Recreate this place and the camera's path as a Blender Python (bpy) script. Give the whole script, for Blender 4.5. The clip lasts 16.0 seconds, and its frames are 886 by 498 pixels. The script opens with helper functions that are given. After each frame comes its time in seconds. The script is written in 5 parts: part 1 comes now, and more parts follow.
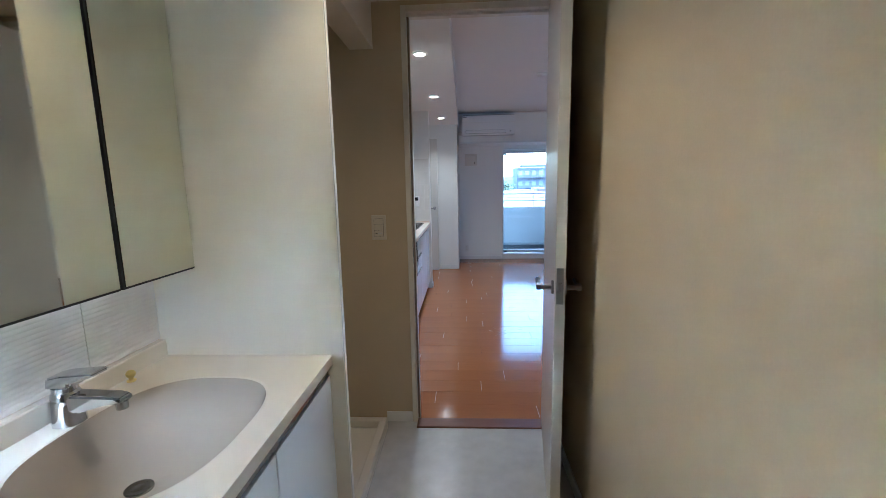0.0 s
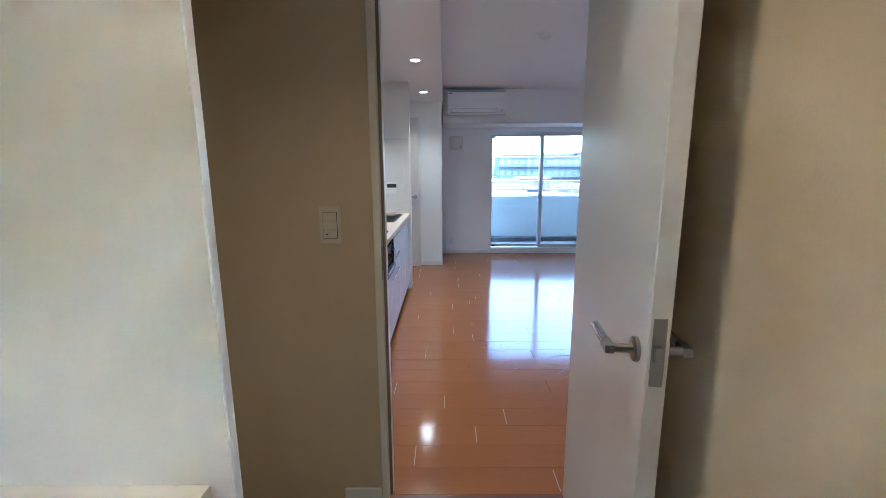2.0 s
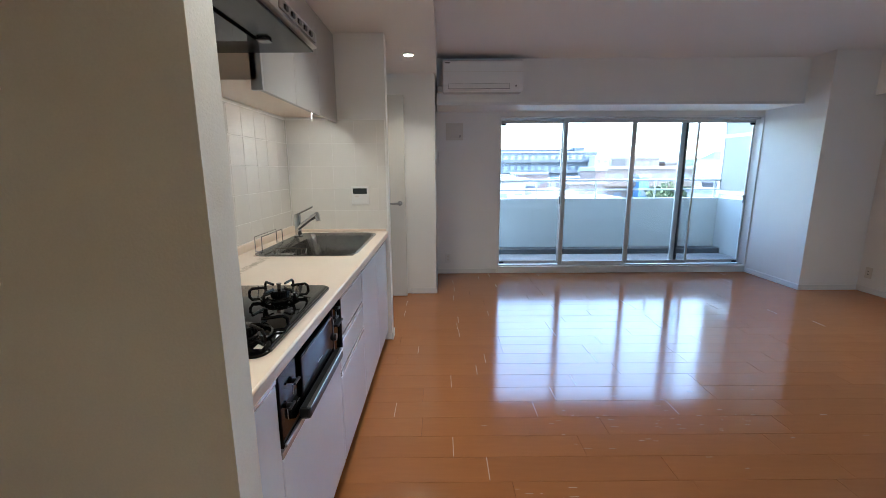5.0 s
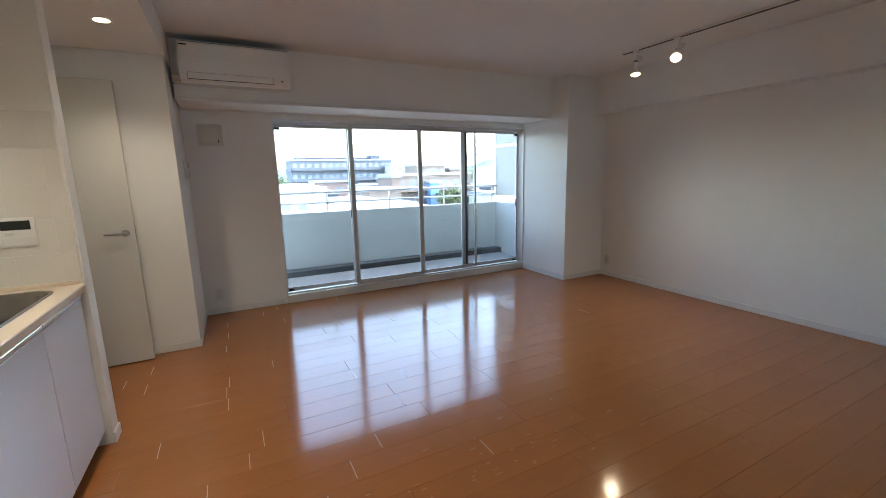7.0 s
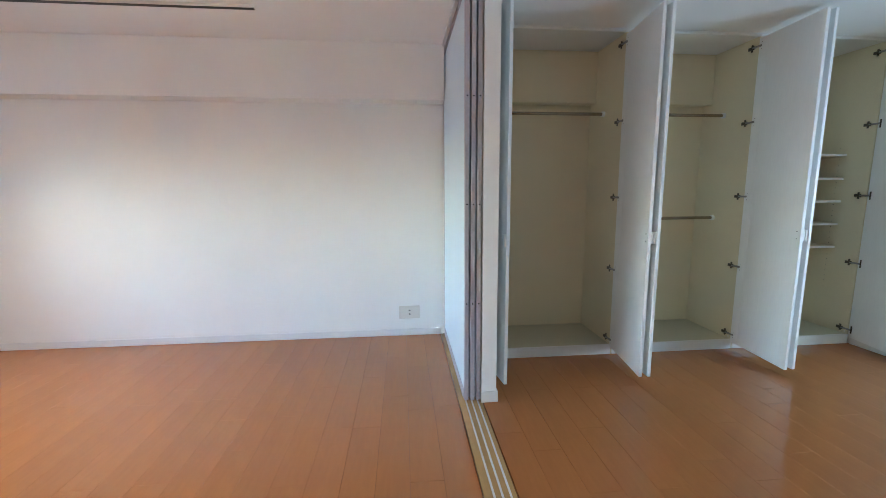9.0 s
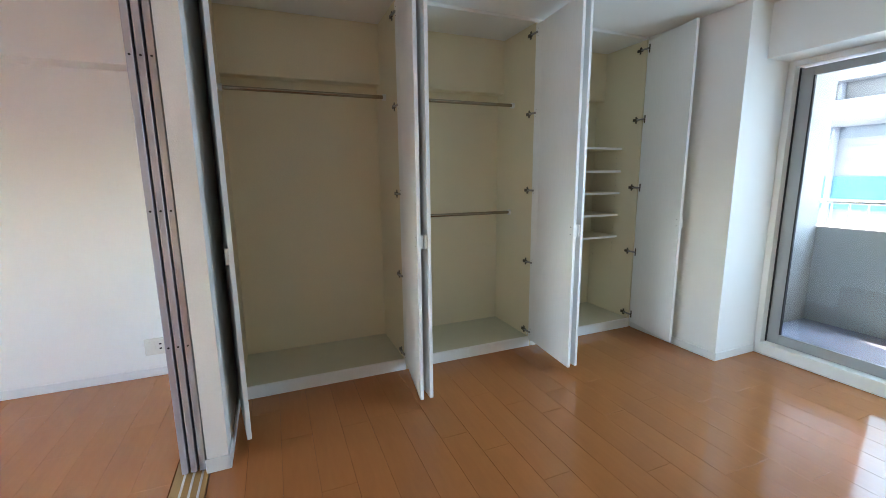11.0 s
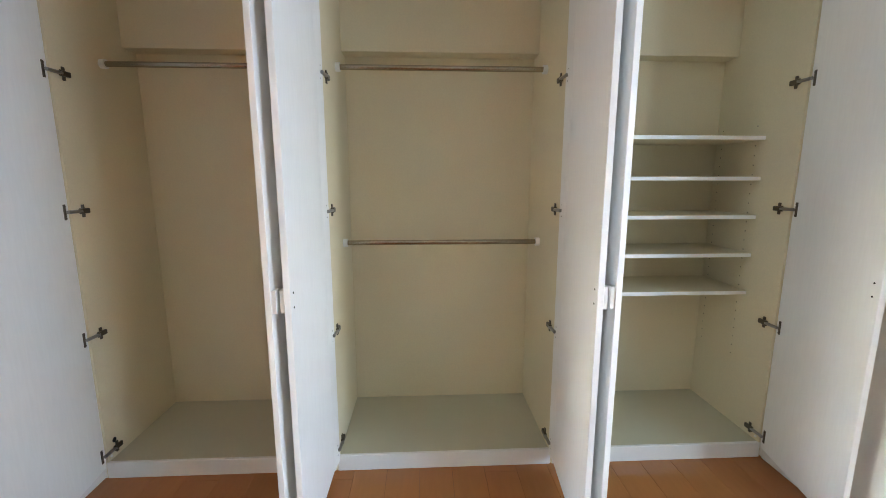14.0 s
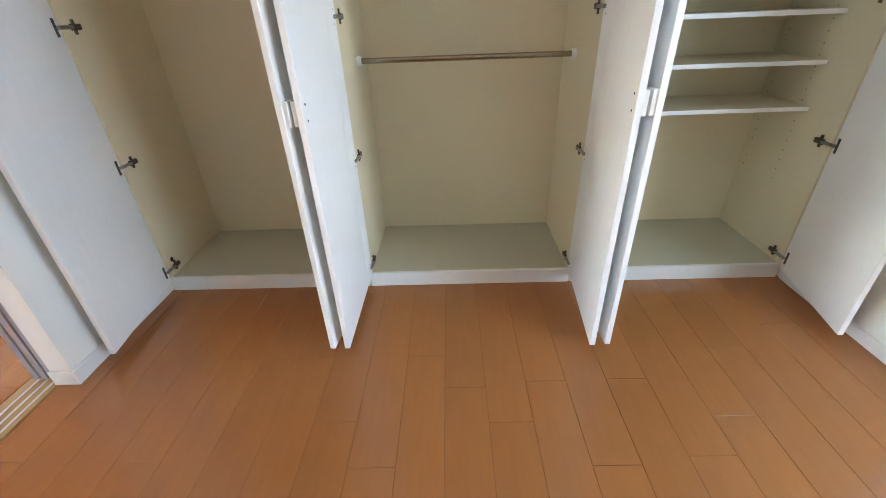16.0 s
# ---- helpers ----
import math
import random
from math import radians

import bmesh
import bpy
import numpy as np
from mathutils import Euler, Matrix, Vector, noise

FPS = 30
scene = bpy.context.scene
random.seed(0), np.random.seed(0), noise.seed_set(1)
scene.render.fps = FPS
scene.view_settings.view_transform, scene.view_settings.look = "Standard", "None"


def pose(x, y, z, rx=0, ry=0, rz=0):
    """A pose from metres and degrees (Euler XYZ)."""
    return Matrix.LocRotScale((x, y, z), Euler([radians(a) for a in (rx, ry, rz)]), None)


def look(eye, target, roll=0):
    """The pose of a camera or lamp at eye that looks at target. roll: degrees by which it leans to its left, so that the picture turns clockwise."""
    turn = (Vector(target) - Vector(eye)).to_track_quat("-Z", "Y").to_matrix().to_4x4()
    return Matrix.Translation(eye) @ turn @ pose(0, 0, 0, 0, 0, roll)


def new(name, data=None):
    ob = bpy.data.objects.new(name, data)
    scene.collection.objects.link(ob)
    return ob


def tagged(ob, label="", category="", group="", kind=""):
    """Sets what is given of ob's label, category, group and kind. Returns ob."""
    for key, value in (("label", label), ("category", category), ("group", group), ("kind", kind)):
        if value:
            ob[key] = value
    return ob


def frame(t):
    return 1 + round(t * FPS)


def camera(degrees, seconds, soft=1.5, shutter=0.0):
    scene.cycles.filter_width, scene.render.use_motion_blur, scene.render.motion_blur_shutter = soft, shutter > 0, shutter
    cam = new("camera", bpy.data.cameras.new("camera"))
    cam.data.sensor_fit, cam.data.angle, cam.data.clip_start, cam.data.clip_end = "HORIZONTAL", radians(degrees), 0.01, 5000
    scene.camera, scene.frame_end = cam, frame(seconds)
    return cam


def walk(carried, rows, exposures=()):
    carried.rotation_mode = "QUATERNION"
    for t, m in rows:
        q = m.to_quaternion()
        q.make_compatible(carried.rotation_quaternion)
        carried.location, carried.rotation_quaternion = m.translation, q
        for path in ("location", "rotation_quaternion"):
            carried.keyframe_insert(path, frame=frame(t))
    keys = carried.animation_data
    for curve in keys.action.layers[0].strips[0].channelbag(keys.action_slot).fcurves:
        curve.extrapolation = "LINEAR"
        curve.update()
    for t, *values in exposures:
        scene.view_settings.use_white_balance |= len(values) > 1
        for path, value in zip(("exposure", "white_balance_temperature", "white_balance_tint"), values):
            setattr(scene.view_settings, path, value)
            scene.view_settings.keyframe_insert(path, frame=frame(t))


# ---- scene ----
cam = camera(94.2, 16.0, soft=0.6)
PATH = [
    (0, (0.151, -0.38, 1.307), (0.05, 1.594, 1.001), -1.1),
    (0.5, (0.16, -0.309, 1.291), (0.09, 1.664, 0.967), -1.1),
    (1, (0.152, -0.111, 1.261), (0.129, 1.859, 0.921), -1.0),
    (1.5, (0.106, 0.146, 1.271), (0.112, 2.115, 0.916), -0.6),
    (2, (0.105, 0.329, 1.27), (0.096, 2.296, 0.909), -0.3),
    (2.5, (0.114, 0.589, 1.284), (0.044, 2.555, 0.921), -0.1),
    (3, (0.08, 0.847, 1.286), (-0.039, 2.811, 0.925), -0.0),
    (3.5, (0.031, 1.09, 1.292), (-0.034, 3.048, 0.889), -0.0),
    (6, (0.195, 2.136, 1.3), (0.321, 4.099, 0.938), -1.5),
    (6.5, (0.239, 2.241, 1.307), (0.66, 4.164, 0.949), -1.9),
    (7, (0.393, 2.313, 1.325), (1.287, 4.066, 0.966), -1.3),
    (7.5, (0.564, 2.347, 1.345), (1.957, 3.736, 0.984), -0.7),
    (8, (0.701, 2.377, 1.308), (2.473, 3.243, 0.976), -0.2),
    (8.5, (0.876, 2.293, 1.279), (2.831, 2.595, 0.986), -0.2),
    (9, (1.023, 2.247, 1.295), (2.993, 2.057, 1.006), -0.3),
    (9.5, (1.086, 2.141, 1.346), (2.998, 1.656, 1.019), -0.1),
    (10, (1.115, 1.902, 1.338), (2.971, 1.239, 0.994), -0.0),
    (12.5, (2.043, 0.743, 1.33), (3.856, -0.029, 0.984), -0.8),
    (13, (2.227, 0.487, 1.341), (4.13, -0.036, 1.02), -0.2),
    (13.5, (2.267, 0.259, 1.34), (4.229, 0.039, 1.022), 0.5),
    (14, (2.211, 0.223, 1.356), (4.181, 0.128, 1.024), 0.0),
    (14.5, (2.153, 0.218, 1.353), (4.114, 0.166, 0.967), -0.5),
    (15, (2.149, 0.206, 1.343), (4.072, 0.193, 0.795), -1.0),
    (15.5, (2.192, 0.196, 1.307), (4.011, 0.235, 0.478), -1.8),
    (16, (2.22, 0.202, 1.234), (3.948, 0.255, 0.229), -2.3),
]
EXPOSURES = [(0.0, 4.55, 4850, 6), (1.0, 4.8, 4900, 7), (2.0, 4.75, 4900, 6), (3.5, 4.75, 5200, 4), (6.0, 4.35, 6400, 6), (6.5, 4.35, 6700, 6), (7.5, 4.3, 7000, 7), (8.0, 4.55, 9300, 16), (8.5, 5.35, 7400, 9), (9.0, 5.9, 6300, 6), (10.0, 5.85, 6100, 6), (12.5, 6.2, 8200, 18), (13.5, 6.35, 7900, 18), (14.5, 6.35, 7700, 18), (15.0, 6.4, 7700, 18), (16.0, 6.45, 7600, 18)]
walk(cam, [(t, look(eye, target, roll)) for t, eye, target, roll in PATH], EXPOSURES)

# ---- world and sun ----
world = bpy.data.worlds.new("world")
scene.world = world
world.use_nodes = True
wn = world.node_tree
sky = wn.nodes.new("ShaderNodeTexSky")
sky.sky_type, sky.sun_disc = "NISHITA", False
sky.sun_elevation, sky.sun_rotation = radians(58), radians(112)
sky.air_density, sky.dust_density = 1.0, 1.6
wn.links.new(sky.outputs[0], wn.nodes["Background"].inputs[0])
wn.nodes["Background"].inputs[1].default_value = 0.15
sun = new("sun", bpy.data.lights.new("sun", "SUN"))
sun.data.energy, sun.data.angle, sun.data.color = 0.6, radians(0.5), (1.0, 0.94, 0.85)
SUN_AZ, SUN_EL = radians(112), radians(58)
sun.matrix_world = look((0, 0, 40), (-math.sin(SUN_AZ) * math.cos(SUN_EL), -math.cos(SUN_AZ) * math.cos(SUN_EL), 40 - math.sin(SUN_EL)))


# ---- materials ----
def nodes_of(name):
    m = bpy.data.materials.new(name)
    m.use_nodes = True
    return m, m.node_tree.nodes, m.node_tree.links, m.node_tree.nodes["Principled BSDF"]


def paint(name, colour, rough=0.5, metal=0.0, spread=0.06, fine=60.0, broad=1.6, bump=0.08, depth=0.002, coat=0.0, stretch=(1, 1, 1), island=0.0, spec=0.5):
    """A surface with broad staining, fine grain and a little relief, in metres."""
    m, n, l, b = nodes_of(name)
    tc = n.new("ShaderNodeTexCoord")
    mp = n.new("ShaderNodeMapping")
    mp.inputs["Scale"].default_value = stretch
    l.new(tc.outputs["Object"], mp.inputs[0])
    n1, n2 = n.new("ShaderNodeTexNoise"), n.new("ShaderNodeTexNoise")
    n1.inputs["Scale"].default_value, n2.inputs["Scale"].default_value = broad, fine
    n1.inputs["Detail"].default_value, n2.inputs["Detail"].default_value = 4, 3
    l.new(mp.outputs[0], n1.inputs["Vector"]), l.new(mp.outputs[0], n2.inputs["Vector"])
    add = n.new("ShaderNodeMath")
    add.operation = "ADD"
    l.new(n1.outputs[0], add.inputs[0]), l.new(n2.outputs[0], add.inputs[1])
    rng = n.new("ShaderNodeMapRange")
    rng.inputs["From Min"].default_value, rng.inputs["From Max"].default_value = 0.5, 1.5
    rng.inputs["To Min"].default_value, rng.inputs["To Max"].default_value = 1 - spread, 1 + spread
    l.new(add.outputs[0], rng.inputs["Value"])
    mix = n.new("ShaderNodeVectorMath")
    mix.operation = "SCALE"
    mix.inputs[0].default_value = colour
    if island:
        info = n.new("ShaderNodeObjectInfo")
        r2 = n.new("ShaderNodeMapRange")
        r2.inputs["To Min"].default_value, r2.inputs["To Max"].default_value = 1 - island, 1 + island
        l.new(info.outputs["Random"], r2.inputs["Value"])
        mul = n.new("ShaderNodeMath")
        mul.operation = "MULTIPLY"
        l.new(r2.outputs[0], mul.inputs[0]), l.new(rng.outputs[0], mul.inputs[1])
        l.new(mul.outputs[0], mix.inputs["Scale"])
    else:
        l.new(rng.outputs[0], mix.inputs["Scale"])
    l.new(mix.outputs[0], b.inputs["Base Color"])
    rr = n.new("ShaderNodeMapRange")
    rr.inputs["To Min"].default_value, rr.inputs["To Max"].default_value = rough * 0.75, min(rough * 1.25, 1)
    l.new(n1.outputs[0], rr.inputs["Value"]), l.new(rr.outputs[0], b.inputs["Roughness"])
    b.inputs["Metallic"].default_value = metal
    b.inputs["Specular IOR Level"].default_value = spec
    b.inputs["Coat Weight"].default_value, b.inputs["Coat Roughness"].default_value = coat, 0.06
    if bump:
        bp = n.new("ShaderNodeBump")
        bp.inputs["Strength"].default_value, bp.inputs["Distance"].default_value = bump, depth
        l.new(n2.outputs[0], bp.inputs["Height"]), l.new(bp.outputs[0], b.inputs["Normal"])
    return m


def glow(name, colour, strength):
    m, n, l, b = nodes_of(name)
    b.inputs["Base Color"].default_value = (*colour, 1)
    b.inputs["Emission Color"].default_value, b.inputs["Emission Strength"].default_value = (*colour, 1), strength
    return m


def clear(name, tint, rough=0.0, ior=1.45):
    m, n, l, b = nodes_of(name)
    n.remove(b)
    t, g, f, x = n.new("ShaderNodeBsdfTransparent"), n.new("ShaderNodeBsdfGlossy"), n.new("ShaderNodeFresnel"), n.new("ShaderNodeMixShader")
    t.inputs[0].default_value, g.inputs["Roughness"].default_value, f.inputs[0].default_value = (*tint, 1), rough, ior
    l.new(f.outputs[0], x.inputs[0]), l.new(t.outputs[0], x.inputs[1]), l.new(g.outputs[0], x.inputs[2])
    l.new(x.outputs[0], n["Material Output"].inputs[0])
    return m


WALL = paint("wallpaper", (0.88, 0.865, 0.82), 0.75, fine=200, bump=0.45, depth=0.0014, spread=0.05)
CEILING = paint("ceiling_paper", (0.88, 0.865, 0.83), 0.8, fine=240, bump=0.25, depth=0.0012, spread=0.03)
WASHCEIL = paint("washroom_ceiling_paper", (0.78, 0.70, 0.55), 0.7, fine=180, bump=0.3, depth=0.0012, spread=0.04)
SIDEPANEL = paint("side_panel_cream", (0.80, 0.765, 0.66), 0.5, fine=140, bump=0.15, depth=0.001, spread=0.03)
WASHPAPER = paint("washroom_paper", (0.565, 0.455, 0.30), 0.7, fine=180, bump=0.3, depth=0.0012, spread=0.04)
CASING = paint("casing_cream", (0.76, 0.71, 0.61), 0.4, spread=0.03, bump=0.03)
SEAL = paint("door_seal", (0.22, 0.17, 0.12), 0.6, spread=0.1)
TRIM = paint("trim_white", (0.80, 0.79, 0.76), 0.4, spread=0.02, bump=0.03)
DOORWHITE = paint("door_white", (0.68, 0.655, 0.60), 0.32, fine=90, spread=0.025, bump=0.06, depth=0.001)
LEAFWHITE = paint("leaf_white", (0.88, 0.88, 0.86), 0.42, fine=90, spread=0.04, bump=0.12, depth=0.001, stretch=(1, 1, 0.12))
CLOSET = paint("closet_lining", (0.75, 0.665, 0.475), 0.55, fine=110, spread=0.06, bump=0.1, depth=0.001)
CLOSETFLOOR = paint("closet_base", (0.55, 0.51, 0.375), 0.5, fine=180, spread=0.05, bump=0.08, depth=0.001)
WOOD = paint("plank_wood", (0.39, 0.147, 0.048), 0.115, fine=26, broad=2.2, spread=0.09, bump=0.03, depth=0.0008, coat=0.0, spec=0.55, stretch=(0.25, 2.0, 1), island=0.03)
GAP = paint("plank_gap", (0.20, 0.075, 0.028), 0.5, spread=0.2)
WORN = paint("worn_joint", (0.60, 0.42, 0.30), 0.5, spread=0.1)
SCUFF = paint("scuff_white", (0.58, 0.41, 0.29), 0.45, spread=0.15)
SILLWOOD = paint("threshold_wood", (0.20, 0.075, 0.035), 0.3, fine=40, spread=0.15, stretch=(0.3, 2, 1))
VINYL = paint("stone_vinyl", (0.56, 0.55, 0.53), 0.24, fine=14, broad=3.5, spread=0.13, bump=0.03)
CREAM = paint("cream_worktop", (0.82, 0.69, 0.565), 0.3, fine=9, broad=2.0, spread=0.04, bump=0.0)
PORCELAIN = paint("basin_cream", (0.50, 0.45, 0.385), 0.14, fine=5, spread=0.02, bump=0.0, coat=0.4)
FRONT = paint("cabinet_lilac_white", (0.84, 0.90, 0.98), 0.2, fine=80, spread=0.02, bump=0.03)
UPPER = paint("cabinet_silver", (0.52, 0.50, 0.48), 0.42, metal=0.35, fine=200, spread=0.03, bump=0.05)
TILE = paint("glazed_tile", (0.80, 0.77, 0.71), 0.03, fine=6, broad=2.5, spread=0.03, bump=0.02, depth=0.002, coat=0.6, island=0.02)
RIBTILE = paint("ribbed_tile", (0.82, 0.82, 0.81), 0.25, fine=30, spread=0.02, bump=0.02)
GROUT = paint("grout", (0.88, 0.86, 0.82), 0.3, spread=0.05)
STEEL = paint("brushed_steel", (0.30, 0.29, 0.275), 0.24, metal=1.0, fine=120, spread=0.06, bump=0.05, depth=0.0005, stretch=(1, 8, 1))
CHROME = paint("chrome", (0.55, 0.56, 0.58), 0.09, metal=1.0, spread=0.02, bump=0.0)
SATIN = paint("satin_nickel", (0.36, 0.35, 0.34), 0.3, metal=1.0, spread=0.03, bump=0.02)
HINGE = paint("hinge_nickel", (0.13, 0.11, 0.085), 0.33, metal=1.0, fine=90, spread=0.12, bump=0.05)
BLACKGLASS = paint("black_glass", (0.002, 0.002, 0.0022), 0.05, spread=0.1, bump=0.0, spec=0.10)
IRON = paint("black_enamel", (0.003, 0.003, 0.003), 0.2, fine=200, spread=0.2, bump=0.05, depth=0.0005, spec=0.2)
RIMBLACK = paint("rim_gloss", (0.05, 0.05, 0.055), 0.12, metal=0.85, spread=0.05, bump=0.0)
BLACK = paint("black_plastic", (0.008, 0.008, 0.008), 0.35, spread=0.1, spec=0.35)
ALU = paint("sash_aluminium", (0.62, 0.61, 0.60), 0.38, metal=0.75, fine=150, spread=0.04, bump=0.03)
SASHGREY = paint("sash_grey", (0.60, 0.59, 0.57), 0.38, metal=0.2, fine=150, spread=0.04, bump=0.03)
VANITYTOP = paint("vanity_cream", (0.82, 0.77, 0.68), 0.25, fine=9, broad=2.0, spread=0.03, bump=0.0)
# bedroom sash aluminium, with the shade it stands in mixed into the grey
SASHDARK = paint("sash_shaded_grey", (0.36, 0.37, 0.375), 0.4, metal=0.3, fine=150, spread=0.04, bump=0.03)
ALUWHITE = paint("sash_silver_white", (0.72, 0.71, 0.69), 0.4, metal=0.2, fine=150, spread=0.03, bump=0.03)
GASKET = paint("gasket_black", (0.03, 0.03, 0.035), 0.6, spread=0.1)
GLASS = clear("window_glass", (0.87, 0.88, 0.875))
MIRROR = paint("mirror_silver", (0.74, 0.745, 0.63), 0.03, metal=1.0, spread=0.01, bump=0.0)
MIRROR.node_tree.nodes["Principled BSDF"].inputs["Roughness"].default_value = 0.02
PLASTIC = paint("white_plastic", (0.82, 0.81, 0.77), 0.3, spread=0.02, bump=0.02)
PLASTIC2 = paint("cream_plastic", (0.74, 0.70, 0.62), 0.4, spread=0.02, bump=0.02)
SWITCH = paint("switch_beige", (0.64, 0.585, 0.48), 0.4, spread=0.03, bump=0.02)
ACWHITE = paint("appliance_white", (0.90, 0.89, 0.86), 0.22, spread=0.015, bump=0.0)
YELLOW = paint("yellow_rubber", (0.75, 0.62, 0.22), 0.4, spread=0.05)
SCREEN = paint("lcd_dark", (0.03, 0.035, 0.035), 0.15, spread=0.05, bump=0.0)
PALEBLUE = paint("partition_frost", (0.62, 0.74, 0.80), 0.45, fine=120, spread=0.03, bump=0.1, depth=0.001)
RAILSTEEL = paint("rail_steel", (0.36, 0.31, 0.24), 0.22, metal=1.0, spread=0.04, bump=0.02)
STILE = paint("partition_stile", (0.48, 0.465, 0.51), 0.4, metal=0.5, fine=200, spread=0.04, bump=0.03)
TRACKWOOD = paint("track_wood", (0.45, 0.27, 0.10), 0.4, fine=40, spread=0.12, stretch=(0.2, 2, 1))
CONCRETE = paint("parapet_paint", (0.37, 0.385, 0.37), 0.8, fine=30, broad=0.8, spread=0.07, bump=0.2, depth=0.003)
DARKBASE = paint("balcony_base", (0.03, 0.036, 0.04), 0.6, fine=30, spread=0.15, bump=0.2, depth=0.003)
BALCONY = paint("balcony_sheet", (0.15, 0.155, 0.155), 0.7, fine=40, spread=0.1, bump=0.15)
FIBRE = paint("partition_board", (0.34, 0.33, 0.30), 0.7, fine=25, spread=0.05, bump=0.1)
LAMPGLOW = glow("lamp_warm", (1.0, 0.88, 0.68), 2.2)
SPOTGLOW = glow("spot_warm", (1.0, 0.74, 0.42), 0.35)
TUBEGLOW = glow("tube_cool", (0.90, 0.96, 1.0), 10.5)
KTUBEGLOW = glow("tube_warm", (1.0, 0.96, 0.89), 1.15)
B_GREY = paint("facade_grey", (0.085, 0.10, 0.12), 0.8, fine=2, broad=0.15, spread=0.1, bump=0.0)
B_TAN = paint("facade_tan", (0.17, 0.14, 0.12), 0.8, fine=2, broad=0.15, spread=0.1, bump=0.0)
B_STREET = paint("facade_street", (0.27, 0.28, 0.29), 0.8, fine=2, broad=0.15, spread=0.08, bump=0.0)
B_AWNING = paint("awning_blue", (0.05, 0.16, 0.36), 0.6, fine=2, broad=0.3, spread=0.06, bump=0.0)
B_BROWN = paint("facade_brown", (0.17, 0.125, 0.11), 0.8, fine=2, broad=0.15, spread=0.1, bump=0.0)
B_WHITE = paint("facade_white", (0.43, 0.425, 0.41), 0.8, fine=2, broad=0.15, spread=0.08, bump=0.0)
B_BLUE = paint("facade_blue", (0.11, 0.24, 0.42), 0.6, fine=2, broad=0.3, spread=0.06, bump=0.0)
B_RED = paint("column_brown", (0.34, 0.13, 0.11), 0.7, fine=4, spread=0.1, bump=0.0)
ROOFS = paint("roof_pale", (0.33, 0.33, 0.33), 0.85, fine=1.5, broad=0.1, spread=0.12, bump=0.0)
ROOFD = paint("roof_slate", (0.22, 0.24, 0.28), 0.8, fine=1.5, broad=0.1, spread=0.12, bump=0.0)
PANEFAR = paint("far_pane", (0.17, 0.21, 0.25), 0.15, fine=1, spread=0.2, bump=0.0)
GROUND = paint("town_ground", (0.16, 0.16, 0.155), 0.9, fine=0.6, broad=0.05, spread=0.3, bump=0.0)
LEAFGREEN = paint("foliage", (0.07, 0.10, 0.04), 0.7, fine=3, spread=0.4, bump=0.0)
HILL = paint("far_wood", (0.07, 0.10, 0.075), 0.9, fine=0.25, broad=0.03, spread=0.4, bump=0.0)
BARK = paint("bark", (0.10, 0.07, 0.05), 0.9, spread=0.2)

# ---- building blocks ----
ORIGIN = {}


def B(bm, x0, x1, y0, y1, z0, z1, bevel=0.0, seg=1):
    """A box, with its edges rounded by bevel."""
    vs = [bm.verts.new((x, y, z)) for z in (z0, z1) for y in (y0, y1) for x in (x0, x1)]
    fs = [bm.faces.new([vs[i] for i in q]) for q in ((0, 2, 3, 1), (4, 5, 7, 6), (0, 1, 5, 4), (2, 6, 7, 3), (0, 4, 6, 2), (1, 3, 7, 5))]
    if bevel:
        es = list({e for f in fs for e in f.edges})
        bmesh.ops.bevel(bm, geom=es, offset=bevel, segments=seg, affect="EDGES", profile=0.5)
    return bm


def box(*a, **k):
    return B(bmesh.new(), *a, **k)


def rod(bm, p, q, r, r2=None, seg=16):
    """A round bar from p to q."""
    p, q = Vector(p), Vector(q)
    m = Matrix.Translation((p + q) / 2) @ (q - p).to_track_quat("Z", "Y").to_matrix().to_4x4()
    bmesh.ops.create_cone(bm, cap_ends=True, segments=seg, radius1=r, radius2=r if r2 is None else r2, depth=(q - p).length, matrix=m)
    return bm


def pipe(bm, pts, r, seg=10):
    """A bent bar through the points."""
    for a, b in zip(pts, pts[1:]):
        rod(bm, a, b, r, seg=seg)
    for a in pts[1:-1]:
        bmesh.ops.create_uvsphere(bm, u_segments=seg, v_segments=6, radius=r, matrix=Matrix.Translation(a))
    return bm


def lathe(bm, profile, at, axis="Z", seg=32):
    """A turned shape: rows of (radius, height) about an axis through at."""
    at, rings = Vector(at), []
    for r, h in profile:
        ring = []
        for i in range(seg):
            a = 2 * math.pi * i / seg
            c, s = r * math.cos(a), r * math.sin(a)
            v = {"Z": (c, s, h), "X": (h, c, s), "Y": (c, h, s)}[axis]
            ring.append(bm.verts.new(at + Vector(v)))
        rings.append(ring)
    for a, b in zip(rings, rings[1:]):
        for i in range(seg):
            bm.faces.new((a[i], a[(i + 1) % seg], b[(i + 1) % seg], b[i]))
    for ring in (rings[0], rings[-1]):
        bm.faces.new(ring)
    bmesh.ops.recalc_face_normals(bm, faces=bm.faces)
    return bm


def prism(bm, outline, a, b, axis="Y"):
    """An outline pushed along an axis from a to b."""
    put = {"Y": lambda u, v, w: (u, w, v), "X": lambda u, v, w: (w, u, v), "Z": lambda u, v, w: (u, v, w)}[axis]
    lo, hi = [bm.verts.new(put(u, v, a)) for u, v in outline], [bm.verts.new(put(u, v, b)) for u, v in outline]
    n = len(lo)
    bm.faces.new(lo), bm.faces.new(hi)
    for i in range(n):
        bm.faces.new((lo[i], lo[(i + 1) % n], hi[(i + 1) % n], hi[i]))
    bmesh.ops.recalc_face_normals(bm, faces=bm.faces)
    return bm


